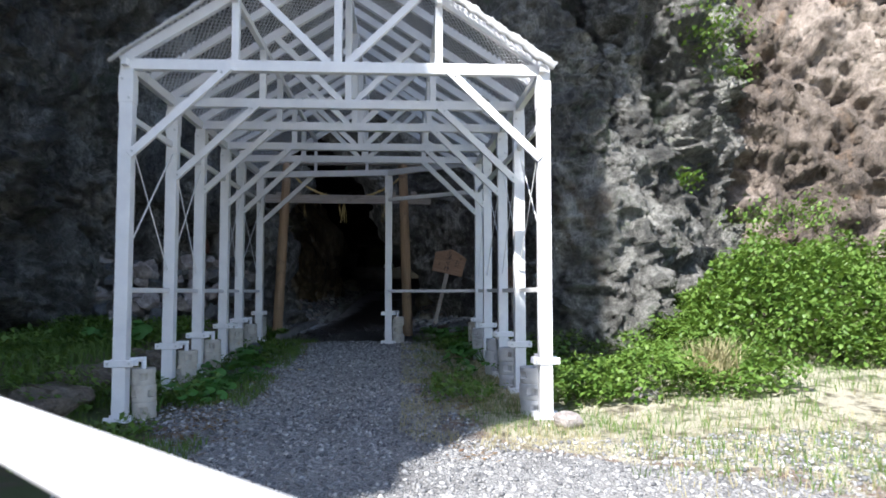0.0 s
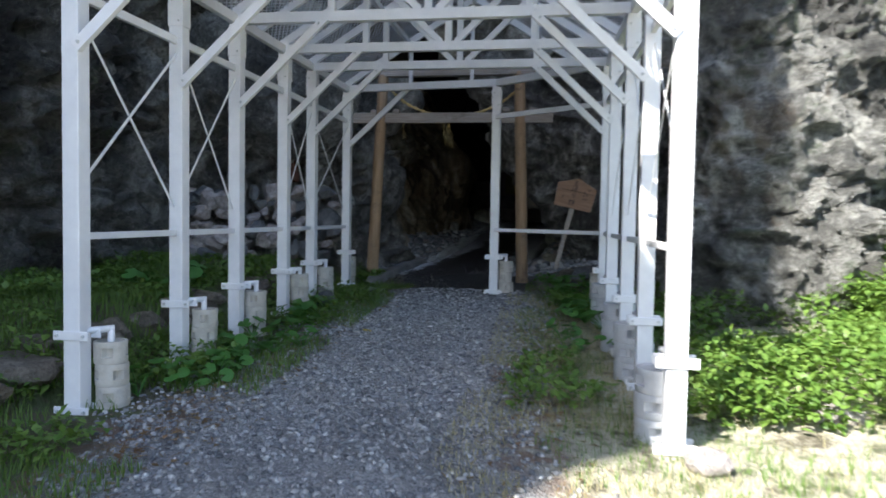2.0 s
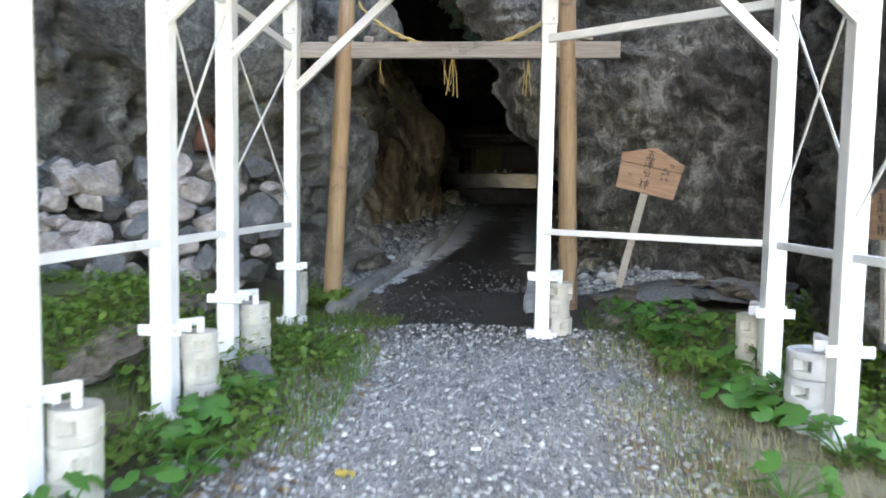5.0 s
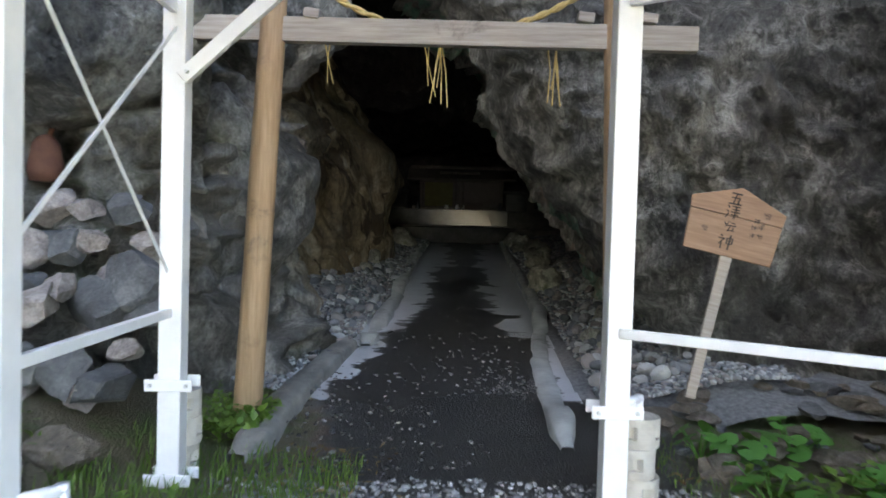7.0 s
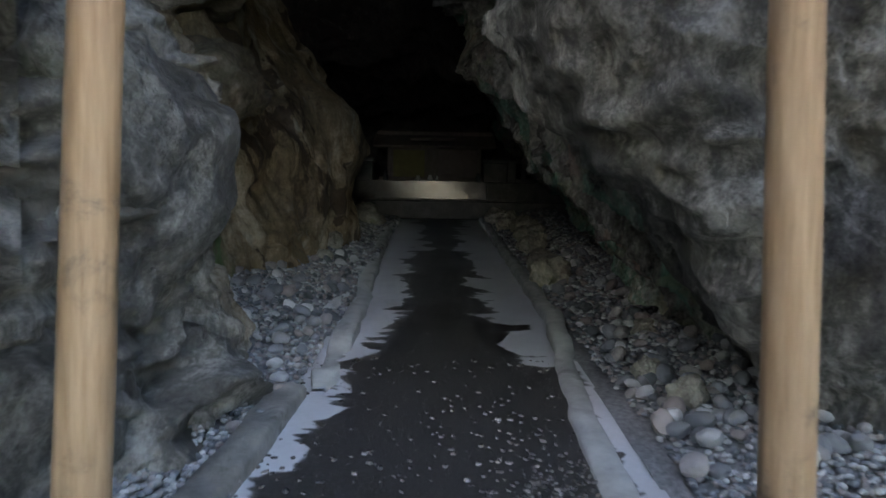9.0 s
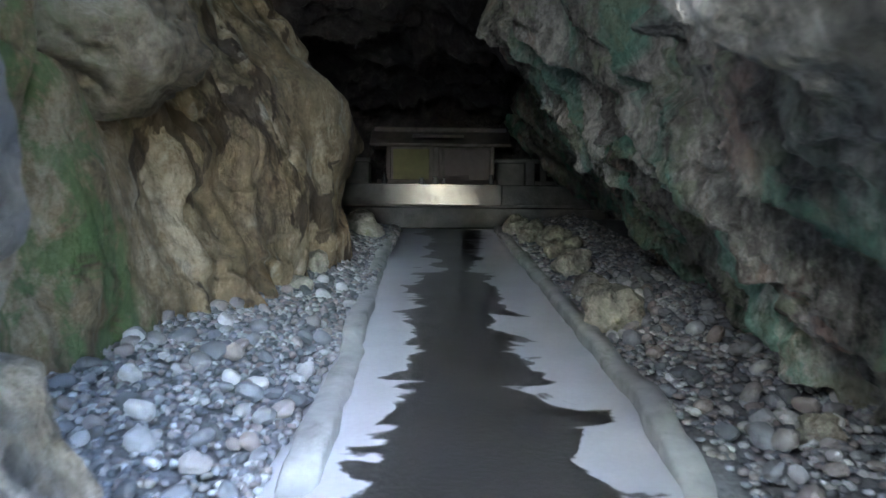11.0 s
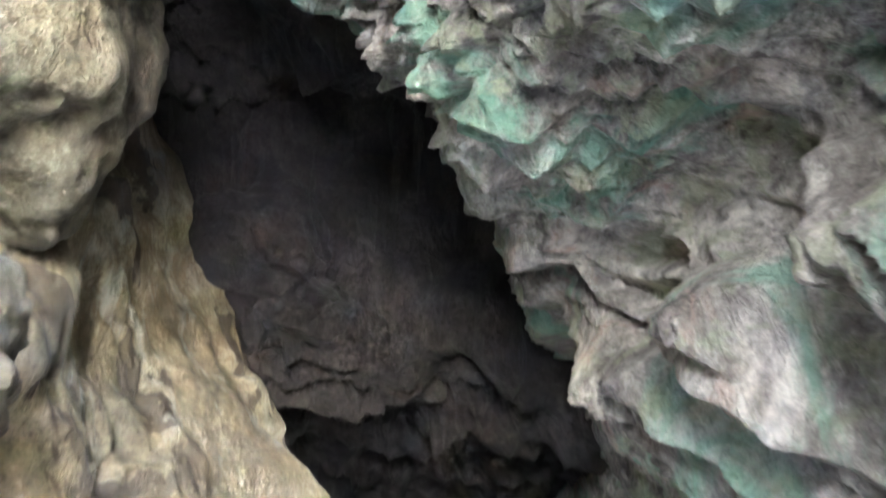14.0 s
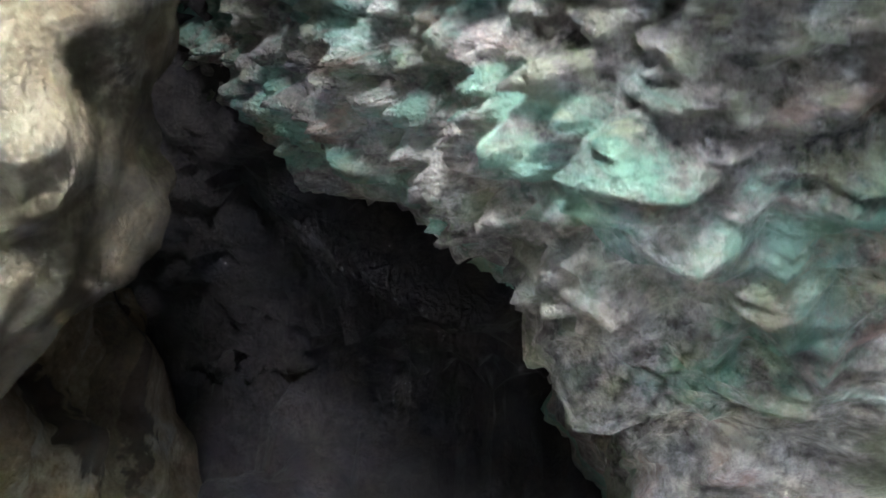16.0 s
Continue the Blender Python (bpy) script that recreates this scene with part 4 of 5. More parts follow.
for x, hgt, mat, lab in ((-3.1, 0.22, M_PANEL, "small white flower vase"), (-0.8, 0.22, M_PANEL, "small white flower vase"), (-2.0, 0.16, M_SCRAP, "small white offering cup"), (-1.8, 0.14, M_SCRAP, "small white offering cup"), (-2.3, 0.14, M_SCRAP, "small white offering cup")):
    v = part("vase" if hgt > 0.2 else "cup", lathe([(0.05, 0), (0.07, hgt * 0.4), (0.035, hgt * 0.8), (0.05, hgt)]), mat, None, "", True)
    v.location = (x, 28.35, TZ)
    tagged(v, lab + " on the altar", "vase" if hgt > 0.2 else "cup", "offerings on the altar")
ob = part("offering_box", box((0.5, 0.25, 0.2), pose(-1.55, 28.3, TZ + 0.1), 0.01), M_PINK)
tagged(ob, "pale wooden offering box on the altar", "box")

# ---- canopy ----
SHED = pose(-2.69, 6.02, 0, 0, 0, 3.3)
BAYS = (0.0, 1.22, 2.24, 3.41, 4.31, 5.78)
SPANS = (3.58, 3.56, 3.53, 3.49, 3.47, 2.125)
BACK_R = 5.45
SPAN, EAVE, RAIL, APEX = 3.56, 3.35, 1.42, 4.55
HIGH = 2.9
POST = 0.112
NARROW = 2.17
C = SPAN / 2
shed = tagged(new("canopy"), "white painted steel canopy frame roofed with wire netting", "canopy")
shed.matrix_world = SHED


def rafter_z(x):
    return EAVE + 0.03 + (APEX - EAVE) * (1 - abs(x - C) / (C + 0.06))


def bolt_mesh(r=0.011, h=0.014):
    bm = bmesh.new()
    bmesh.ops.create_cone(bm, cap_ends=True, segments=8, radius1=r, radius2=r * 0.8, depth=h, matrix=Matrix.Rotation(radians(90), 4, "X"))
    return bm


BOLT = bpy.data.meshes.new("bolt")
bmb = bolt_mesh()
bmb.to_mesh(BOLT)
bmb.free()
BOLT.materials.append(M_ZINC)


def bolts(parent, places):
    for p in places:
        o = new("bolt", BOLT)
        o.parent = parent
        o.location = p


def clamp(x, y, z):
    """A two-plate collar round a post, with bolts through its ears."""
    bm = box((0.235, 0.012, 0.06), pose(x, y - POST / 2 - 0.008, z), 0.006)
    add_box(bm, (0.235, 0.012, 0.06), pose(x, y + POST / 2 + 0.008, z), 0.006)
    c = part("clamp", bm, M_WHITE, shed)
    bolts(c, [(x - 0.088, y - POST / 2 - 0.02, z), (x + 0.088, y - POST / 2 - 0.02, z)])


for k, yb in enumerate(BAYS):
    wide = SPANS[k]
    gz = float(ground_z(6.02 + yb))
    yr = yb if k < 5 else BACK_R
    for xp, yp in ((0.0, yb), (wide, yr)):
        part("post", beam((xp, yp, gz - 0.08), (xp, yp, EAVE - 0.05), POST, POST, 0.006), M_WHITE, shed)
        p = part("splice_plate", box((POST + 0.012, POST + 0.012, 0.24), pose(xp, yp, EAVE - 0.22), 0.004), M_WHITE, shed)
        bolts(p, [(xp - 0.03, yp - POST / 2 - 0.012, EAVE - 0.14), (xp + 0.03, yp - POST / 2 - 0.012, EAVE - 0.3)])
        clamp(xp, yp, gz + 0.5)
        clamp(xp, yp, gz + 0.03)
    part("tie_beam", beam((-0.06, yb, EAVE), (wide + 0.06, yr, EAVE), 0.075, 0.095), M_WHITE, shed)
    b = part("knee_brace", beam((0.04, yb - 0.05, 2.56), (0.86, yb - 0.05, EAVE - 0.02), 0.045, 0.07), M_WHITE, shed)
    bolts(b, [(0.07, yb - 0.08, 2.59), (0.80, yb - 0.08, EAVE - 0.07)])
    if k < 5:
        b = part("knee_brace", beam((wide - 0.04, yb - 0.05, 2.56), (wide - 0.84, yb - 0.05, EAVE - 0.02), 0.045, 0.07), M_WHITE, shed)
        bolts(b, [(wide - 0.07, yb - 0.08, 2.59), (wide - 0.78, yb - 0.08, EAVE - 0.07)])
    for s in (-1, 1):
        part("rafter", beam((C + s * (C + 0.06), yb, EAVE + 0.03), (C, yb, APEX), 0.06, 0.085), M_WHITE, shed)
        if k < 5:
            part("queen_post", beam((C + s * 0.88, yb, EAVE + 0.04), (C + s * 0.88, yb, rafter_z(C + s * 0.88)), 0.065, 0.065), M_WHITE, shed)
            part("strut", beam((C + s * 0.08, yb, EAVE + 0.04), (C + s * 0.78, yb, rafter_z(C + s * 0.78)), 0.05, 0.065), M_WHITE, shed)
    if k < 5:
        part("king_post", beam((C, yb, EAVE + 0.04), (C, yb, APEX), 0.07, 0.07), M_WHITE, shed)
    else:
        for x in (0.9, 1.75):
            part("hanger", beam((x, yb, EAVE + 0.04), (x, yb, rafter_z(x)), 0.05, 0.05), M_WHITE, shed)
    if k < 4:
        ym = (yb + BAYS[k + 1]) / 2
        for s in (-1, 1):
            part("rafter", beam((C + s * (C + 0.06), ym, EAVE + 0.05), (C, ym, APEX + 0.02), 0.05, 0.075), M_WHITE, shed)
    if k < 5:
        sides = ((0.0, 0.0, BAYS[k + 1]), (SPANS[k], SPANS[k + 1], BAYS[k + 1] if k < 4 else BACK_R))
        for xa, xb, yn in sides:
            part("side_rail", beam((xa, yb + 0.06, RAIL), (xb, yn - 0.06, RAIL), 0.03, 0.045), M_WHITE, shed)
            part("upper_rail", beam((xa, yb + 0.06, HIGH), (xb, yn - 0.06, HIGH), 0.035, 0.06), M_WHITE, shed)
            part("eave_beam", beam((xa, yb + 0.05, EAVE - 0.01), (xb, yn - 0.05, EAVE - 0.01), 0.06, 0.09), M_WHITE, shed)
            if abs(xa - xb) < 0.2 and not (k == 2 and xa == 0.0):
                part("cross_brace", beam((xa - 0.012, yb + 0.06, HIGH - 0.12), (xb - 0.012, yn - 0.06, 1.62), 0.006, 0.022, 0.001), M_WHITE, shed)
                part("cross_brace", beam((xa + 0.012, yb + 0.06, 1.78), (xb + 0.012, yn - 0.06, HIGH - 0.1), 0.006, 0.022, 0.001), M_WHITE, shed)
for x in (0.0, SPAN, C - 0.88, C + 0.88):
    part("purlin", beam((x, -0.12, rafter_z(x) - 0.07), (x, BAYS[-1], rafter_z(x) - 0.07), 0.05, 0.06), M_WHITE, shed)
part("ridge_beam", beam((C, -0.12, APEX - 0.03), (C, BAYS[-1], APEX - 0.03), 0.06, 0.1), M_WHITE, shed)


def netting(s):
    """Expanded steel mesh over one slope: two sets of slanting strands."""
    length, width, pitch = BAYS[-1] + 0.25, math.hypot(C + 0.10, APEX - EAVE), 0.055
    ex = Vector((s * (C + 0.10), 0, -(APEX - EAVE) * (C + 0.10) / (C + 0.06))).normalized()
    o = Vector((C, -0.13, APEX + 0.07))
    verts, faces = [], []
    slope = 1.7
    for d in (-1, 1):
        c = -width * slope
        while c < length + width * slope:
            # strand: y = c + d * slope * w for w across the slope
            ends = []
            for w in (0.0, width):
                ends.append((w, c + (d * slope * w)))
            (w0, y0), (w1, y1) = ends
            for lim, lower in ((0.0, True), (length, False)):
                if (y0 < lim) == lower and (y1 < lim) == lower and y0 != lim and y1 != lim:
                    break
                if (y0 < lim) == lower and y0 != lim:
                    w0, y0 = w0 + (lim - y0) / (y1 - y0) * (w1 - w0), lim
                if (y1 < lim) == lower and y1 != lim:
                    w1, y1 = w0 + (lim - y0) / (y1 - y0) * (w1 - w0), lim
            else:
                a, b = o + ex * w0 + Vector((0, y0, 0)), o + ex * w1 + Vector((0, y1, 0))
                n = Vector((0, 0, 1)).cross(b - a).normalized() * 0.0065
                i = len(verts)
                up = Vector((0, 0, 0.006))
                for p in (a, b):
                    verts.extend([(p + n)[:], (p - n)[:], (p + up)[:]])
                faces.extend([(i, i + 1, i + 4, i + 3), (i + 1, i + 2, i + 5, i + 4), (i + 2, i, i + 3, i + 5)])
            c += pitch * slope
    me = bpy.data.meshes.new("netting")
    me.from_pydata(verts, [], faces)
    me.materials.append(M_NET)
    ob = new("netting", me)
    ob.parent = shed
    ob["label"] = "grey expanded wire netting"


netting(-1)
netting(1)
# folded net and lashings along the verge and the eaves
for s in (-1, 1):
    a, b = Vector((C, -0.15, APEX + 0.09)), Vector((C + s * (C + 0.10), -0.15, EAVE + 0.0))
    t = np.linspace(0, 1, 90)
    A = np.linspace(0, 2 * math.pi, 9)
    T, AA = np.meshgrid(t, A, indexing="ij")
    base = np.array(a)[None, None] * (1 - T[..., None]) + np.array(b)[None, None] * T[..., None]
    r = 0.032 + 0.014 * fbm(np.stack([T * 60, np.cos(AA), np.sin(AA)], -1), 3, seed=3 + s)
    P = base + np.stack([0.6 * r * np.cos(AA), 0.8 * r * np.sin(AA), r * np.cos(AA)], -1)
    ob = grid_object("verge_roll", P, M_NET)
    ob.parent = shed
    ob["label"] = "lashed edge of folded netting"


# ballast weights on the footings
def weight_mesh(r, h):
    seg, zs = 28, (0.0, 0.06, 0.3, 0.32, 0.72, 0.74, 0.94, 1.0)
    bm = bmesh.new()
    rings = []
    for z in zs:
        ring = []
        for k in range(seg):
            rr = r * (0.97 if z in (0.0, 1.0) else 1.0)
            if z in (0.32, 0.72) and k % 7 in (0, 1):
                rr = r * 0.72
            a = 2 * math.pi * k / seg
            ring.append(bm.verts.new((rr * math.cos(a), rr * math.sin(a), z * h)))
        rings.append(ring)
    for rr, z in ((0.8, 1.0), (0.78, 0.95), (0.2, 0.95), (0.2, 0.7)):
        rings.append([bm.verts.new((r * rr * math.cos(2 * math.pi * k / seg), r * rr * math.sin(2 * math.pi * k / seg), z * h)) for k in range(seg)])
    for a, b in zip(rings, rings[1:]):
        for k in range(seg):
            bm.faces.new((a[k], a[(k + 1) % seg], b[(k + 1) % seg], b[k]))
    bm.faces.new(rings[-1])
    me = bpy.data.meshes.new("ballast_weight")
    bm.to_mesh(me)
    bm.free()
    me.polygons.foreach_set("use_smooth", np.ones(len(me.polygons), bool))
    me.set_sharp_from_angle(angle=radians(35))
    return me


W_LEFT, W_RIGHT = weight_mesh(0.102, 0.14), weight_mesh(0.145, 0.14)
W_LEFT.materials.append(M_WEIGHT_L)
W_RIGHT.materials.append(M_WEIGHT_R)
rng = np.random.RandomState(3)
for k, yb in enumerate(BAYS):
    for side in (0, 1):
        wide = SPANS[k]
        xp = wide if side else 0.0
        yp = BACK_R if (k == 5 and side) else yb
        if k == 5:
            off = (0.15, 0.13) if side else (-0.02, 0.18)
        else:
            off = (-0.04, 0.2) if side else (0.135, 0.14)
        me = W_RIGHT if (side and k < 4) else W_LEFT
        count = 3
        hgt = 0.14
        wp = SHED @ Vector((xp + off[0], yp + off[1], 0))
        gz = float(ground_at(np.array([wp.x]), np.array([wp.y]))[0]) + 0.0
        for j in range(count):
            o = new("ballast_weight", me)
            o.matrix_world = pose(wp.x + 0.006 * rng.randn(), wp.y + 0.006 * rng.randn(), gz + hgt * 1.01 * j, 0, 0, rng.rand() * 360)
            tagged(o, "grey slotted round concrete ballast weight stacked at a post" if side else "pale slotted round concrete ballast weight stacked at a post", "weight", "ballast weights at the canopy posts")
        # bent bar that holds the stack
        bm = bmesh.new()
        r = 0.022
        zc = float(ground_z(6.02 + yb)) + 0.5
        for p, q in (((xp + off[0], yp + off[1], gz + hgt * 2.6), (xp + off[0], yp + off[1], zc + 0.03)), ((xp + off[0], yp + off[1], zc + 0.02), (xp + off[0] * 0.3, yp + 0.03, zc + 0.02))):
            p, q = Vector(p), Vector(q)
            m = (q - p).to_track_quat("Z", "Y").to_matrix().to_4x4()
            m.translation = (p + q) / 2
            bmesh.ops.create_cone(bm, cap_ends=True, segments=12, radius1=r, radius2=r, depth=(q - p).length + r, matrix=m)
        part("hook_bar", bm, M_WHITE, shed, "", True)

# ---- log gate ----
def log_part(name, p, q, r0, r1, material, parent, seed, label=""):
    p, q = Vector(p), Vector(q)
    L = (q - p).length
    m = (q - p).to_track_quat("Z", "Y").to_matrix()
    nz, na = int(L / 0.05) + 2, 25
    T, A = np.meshgrid(np.linspace(0, 1, nz), np.linspace(0, 2 * math.pi, na), indexing="ij")
    r = r0 * (1 - T) + r1 * T
    S = np.stack([np.cos(A), np.sin(A), T * L * 0.8], -1)
    r = r * (1 + 0.05 * fbm(S * 1.3, 3, seed=seed) + 0.03 * np.maximum(0, vnoise(S * np.array((2, 2, 3.0)), seed + 4) - 0.5))
    P = np.stack([r * np.cos(A), r * np.sin(A), T * L], -1)
    P = P @ np.array(m).T + np.array(p)
    cap = P.copy()
    P = np.concatenate([cap[:1] * 0 + cap[0].mean(0), cap, cap[-1:] * 0 + cap[-1].mean(0)], 0)
    ob = grid_object(name, P, material, flip=True)
    ob.parent = parent
    if label:
        ob["label"] = label
    return ob


torii = tagged(new("torii"), "unpainted log gate with squared crossbeams before the cave", "gate")
log_part("post", (-2.95, 12.75, 0.55), (-2.80, 12.75, 3.72), 0.09, 0.078, M_CEDAR, torii, 5)
log_part("post", (-0.62, 12.75, 0.5), (-0.72, 12.75, 3.72), 0.09, 0.078, M_CEDAR, torii, 9)
part("tie_beam", beam((-3.32, 12.75, 3.08), (-0.22, 12.75, 3.05), 0.075, 0.15), M_GREYWOOD, torii, "weathered pale squared beam")
part("top_beam", beam((-3.5, 12.75, 3.78), (-0.02, 12.75, 3.75), 0.14, 0.16), M_GREYWOOD, torii)
for x in (-2.93, -2.58, -0.9, -0.52):
    part("wedge", box((0.1, 0.1, 0.06), pose(x, 12.75, 3.17, 0, 8, 0), 0.006), M_GREYWOOD, torii)

rope = tagged(new("straw_rope"), "thin twisted straw rope hung across the log gate", "rope")


def tube(name, pts, r, material, parent, seg=7):
    cu = bpy.data.curves.new(name, "CURVE")
    cu.dimensions = "3D"
    cu.bevel_depth, cu.bevel_resolution = r, 1
    sp = cu.splines.new("POLY")
    sp.points.add(len(pts) - 1)
    for q, p in zip(sp.points, pts):
        q.co = (*p, 1)
    tmp = bpy.data.objects.new(name, cu)
    me = bpy.data.meshes.new_from_object(tmp)
    bpy.data.objects.remove(tmp)
    me.materials.append(material)
    ob = new(name, me)
    ob.parent = parent
    return ob


for ph in (0.0, math.pi):
    pts = []
    for t in np.linspace(0, 1, 90):
        x = -2.72 + 2.0 * t
        z = 3.55 - 0.45 * (1 - (2 * t - 1) ** 2) ** 0.8
        pts.append((x, 12.85 + 0.012 * math.sin(60 * t + ph), z + 0.012 * math.cos(60 * t + ph)))
    tube("strand", pts, 0.013, M_STRAW, rope)
rng = np.random.RandomState(8)
for x in (-2.5, -1.9, -1.78, -1.06):
    for k in range(5 if x > -1.8 else 2):
        a, ln = rng.randn() * 0.10, 0.32 + 0.14 * rng.rand()
        z0 = 3.08 if x > -1.8 else 3.12
        if k % 2:
            z0 += 0.02
        tube("straw_tassel", [(x + 0.02 * rng.randn(), 12.85, z0), (x + a * 0.5 * ln, 12.84, z0 - ln * 0.5), (x + a * ln + 0.02 * rng.randn(), 12.83, z0 - ln)], 0.0045, M_STRAW, rope)

# ---- wooden notice ----
sign = tagged(new("notice_board"), "tilted house-shaped wooden notice with brush writing on a stake", "sign")
SIGN = pose(0.12, 12.95, 1.95, 0, 13, 0) @ pose(0, 0, 0, -4, 0, -6) @ Matrix.Scale(0.92, 4)
sign.matrix_world = SIGN


def plate(pts, thick, bevel=0.004):
    bm = bmesh.new()
    f = bm.faces.new([bm.verts.new((x, 0, z)) for x, z in pts])
    r = bmesh.ops.extrude_face_region(bm, geom=[f])
    bmesh.ops.translate(bm, verts=[v for v in r["geom"] if isinstance(v, bmesh.types.BMVert)], vec=(0, thick, 0))
    bmesh.ops.recalc_face_normals(bm, faces=bm.faces)
    bmesh.ops.bevel(bm, geom=list(bm.edges), offset=bevel, segments=1, affect="EDGES")
    return bm


part("upper_board", plate([(-0.315, 0.045), (0.315, 0.045), (0.325, 0.13), (0.0, 0.255), (-0.325, 0.13)], 0.028), M_WOOD, sign)
part("lower_board", plate([(-0.30, -0.24), (0.30, -0.24), (0.315, 0.041), (-0.315, 0.041)], 0.028), M_WOOD, sign)
part("stake", plate([(-0.04, -0.241), (-0.035, -1.25), (0.035, -1.25), (0.04, -0.241)], 0.03), M_GREYWOOD, sign, "pale rough stake")


def brush(parent, strokes, at, size):
    bm = bmesh.new()
    for x0, z0, x1, z1, w in strokes:
        p, q = Vector((at[0] + x0 * size, 0, at[1] + z0 * size)), Vector((at[0] + x1 * size, 0, at[1] + z1 * size))
        d = q - p
        ang = math.atan2(d.z, d.x)
        add_box(bm, (d.length + w * size * 0.5, 0.004, w * size), Matrix.Translation((p + q) / 2 + Vector((0, -0.001, 0))) @ Matrix.Rotation(-ang, 4, "Y"))
    part("writing", bm, M_INK, parent, "black brush strokes")


brush(sign, [(-0.4, 0.45, 0.4, 0.45, 0.12), (0.0, 0.45, -0.15, -0.4, 0.11), (-0.35, 0.08, 0.28, 0.1, 0.1), (0.28, 0.1, 0.22, -0.4, 0.1), (-0.5, -0.42, 0.5, -0.4, 0.12)], (-0.03, 0.165), 0.085)
GLYPHS = [
    [(-0.42, 0.42, -0.30, 0.30, 0.09), (-0.46, 0.08, -0.32, -0.02, 0.09), (-0.45, -0.45, -0.28, -0.12, 0.09), (-0.1, 0.42, 0.45, 0.44, 0.09), (-0.1, 0.2, 0.42, 0.2, 0.08), (-0.15, 0.0, 0.48, 0.02, 0.09), (0.16, 0.45, 0.14, -0.5, 0.1), (-0.1, -0.22, 0.42, -0.2, 0.08)],
    [(-0.45, 0.3, -0.3, 0.1, 0.08), (-0.1, 0.4, -0.3, -0.1, 0.08), (0.05, 0.3, 0.4, 0.28, 0.08), (-0.2, 0.05, 0.48, 0.1, 0.08), (0.1, 0.1, -0.1, -0.42, 0.08), (-0.1, -0.38, 0.3, -0.3, 0.08), (0.3, -0.05, 0.34, -0.36, 0.08)],
    [(-0.4, 0.42, -0.28, 0.34, 0.1), (-0.48, 0.18, -0.1, 0.2, 0.09), (-0.14, 0.18, -0.42, -0.2, 0.09), (-0.28, 0.05, -0.27, -0.5, 0.09), (0.05, 0.25, 0.45, 0.27, 0.09), (0.05, 0.25, 0.06, -0.12, 0.08), (0.45, 0.27, 0.42, -0.1, 0.08), (0.06, 0.06, 0.42, 0.07, 0.07), (0.06, -0.12, 0.42, -0.1, 0.08), (0.25, 0.5, 0.22, -0.52, 0.1)],
]
for g, x, z, sz in ((0, -0.03, 0.072, 0.095), (1, -0.03, -0.03, 0.085), (2, -0.03, -0.14, 0.1), (1, 0.2, 0.1, 0.05), (2, 0.14, 0.05, 0.036), (0, 0.175, 0.015, 0.045), (2, 0.13, 0.0, 0.036), (1, 0.18, -0.05, 0.042), (0, 0.13, -0.055, 0.032), (1, -0.19, -0.08, 0.045)):
    brush(sign, GLYPHS[g], (x, z), sz)

# a second notice outside the posts, seen edge-on
copy = copy_thing(sign, pose(0.95, 10.1, 1.62, 0, -3, 0) @ pose(0, 0, 0, 0, 0, -78) @ Matrix.Scale(0.62, 4))
tagged(copy, "second reddish wooden notice on a stake beside the posts")

# ---- small figure in the rock niche ----
fig = part("stone_figure", lathe([(0.14, 0), (0.16, 0.12), (0.12, 0.34), (0.06, 0.42), (0.085, 0.5), (0.06, 0.6), (0.02, 0.62)]), M_RED, None, "", True)
fig.matrix_world = pose(-4.3, 12.8, 2.1) @ Matrix.Scale(0.7, 4)
tagged(fig, "small figure with a dark red cloth in a rock niche", "statue")

# ---- rocks piled under the overhang, and the edge of the bank ----
rng = np.random.RandomState(21)
count = 0
for row in range(6):
    for col in range(14):
        x = -6.3 + col * 0.215 + 0.07 * rng.randn() + 0.03 * row
        y = 11.95 + 0.17 * row + 0.09 * rng.randn() + 0.28 * (x + 3.6)
        r = 0.085 + 0.085 * rng.rand() ** 1.5
        z = 0.98 + 0.185 * row + 0.035 * rng.randn()
        dark = rng.rand() < 0.35
        stone("broken_rock", (x, y, z), (r * 1.7, r * (1.1 + 0.4 * rng.rand()), r * (1.1 + 0.5 * rng.rand())), 300 + count, M_STONE_D if dark else M_STONE, "dark angular rock in the pile" if dark else "pale pinkish angular rock in the pile", "rock pile under the overhang", sub=4, rot=rng.rand() * 360, cut=0.0, rough=0.09, chip=0.2)
        count += 1
for k in range(22):
    y = 5.2 + 0.31 * k + 0.1 * rng.randn()
    x = -3.22 - 0.057 * (y - 5.9) + 0.13 * rng.randn()
    r = 0.15 + 0.13 * rng.rand()
    stone("edge_stone", (x, y, float(ground_z(y)) + 0.2), (r * 1.2, r * 1.3, r * 0.75), 500 + k, M_BANK, "brown half-buried stone at the edge of the bank", "stones along the bank", sub=4, rot=rng.rand() * 360, cut=0.1, rough=0.22, chip=0.15)
stone("foot_stone", (1.03, 6.02, 0.34), (0.13, 0.1, 0.07), 601, M_STONE, "flat broken stone at the foot of a post", sub=3)
stone("foot_stone", (-2.62, 10.0, 0.58), (0.13, 0.12, 0.14), 602, M_STONE_D, "brown stone wedged at the foot of a post", sub=3)
stone("verge_stone", (1.9, 6.9, 0.42), (0.22, 0.13, 0.09), 603, M_STONE, "long flat stone in the grass", sub=3)

# ---- barrier ----
gate = tagged(new("barrier"), "white painted swing barrier beside the path", "barrier")
part("rail", beam((-0.06, 0.60, 1.155), (-2.4, 2.86, 1.155), 0.075, 0.08, 0.01), M_WHITE, gate)
part("post", beam((-2.4, 2.86, -0.05), (-2.4, 2.86, 1.25), 0.12, 0.12, 0.01), M_WHITE, gate)

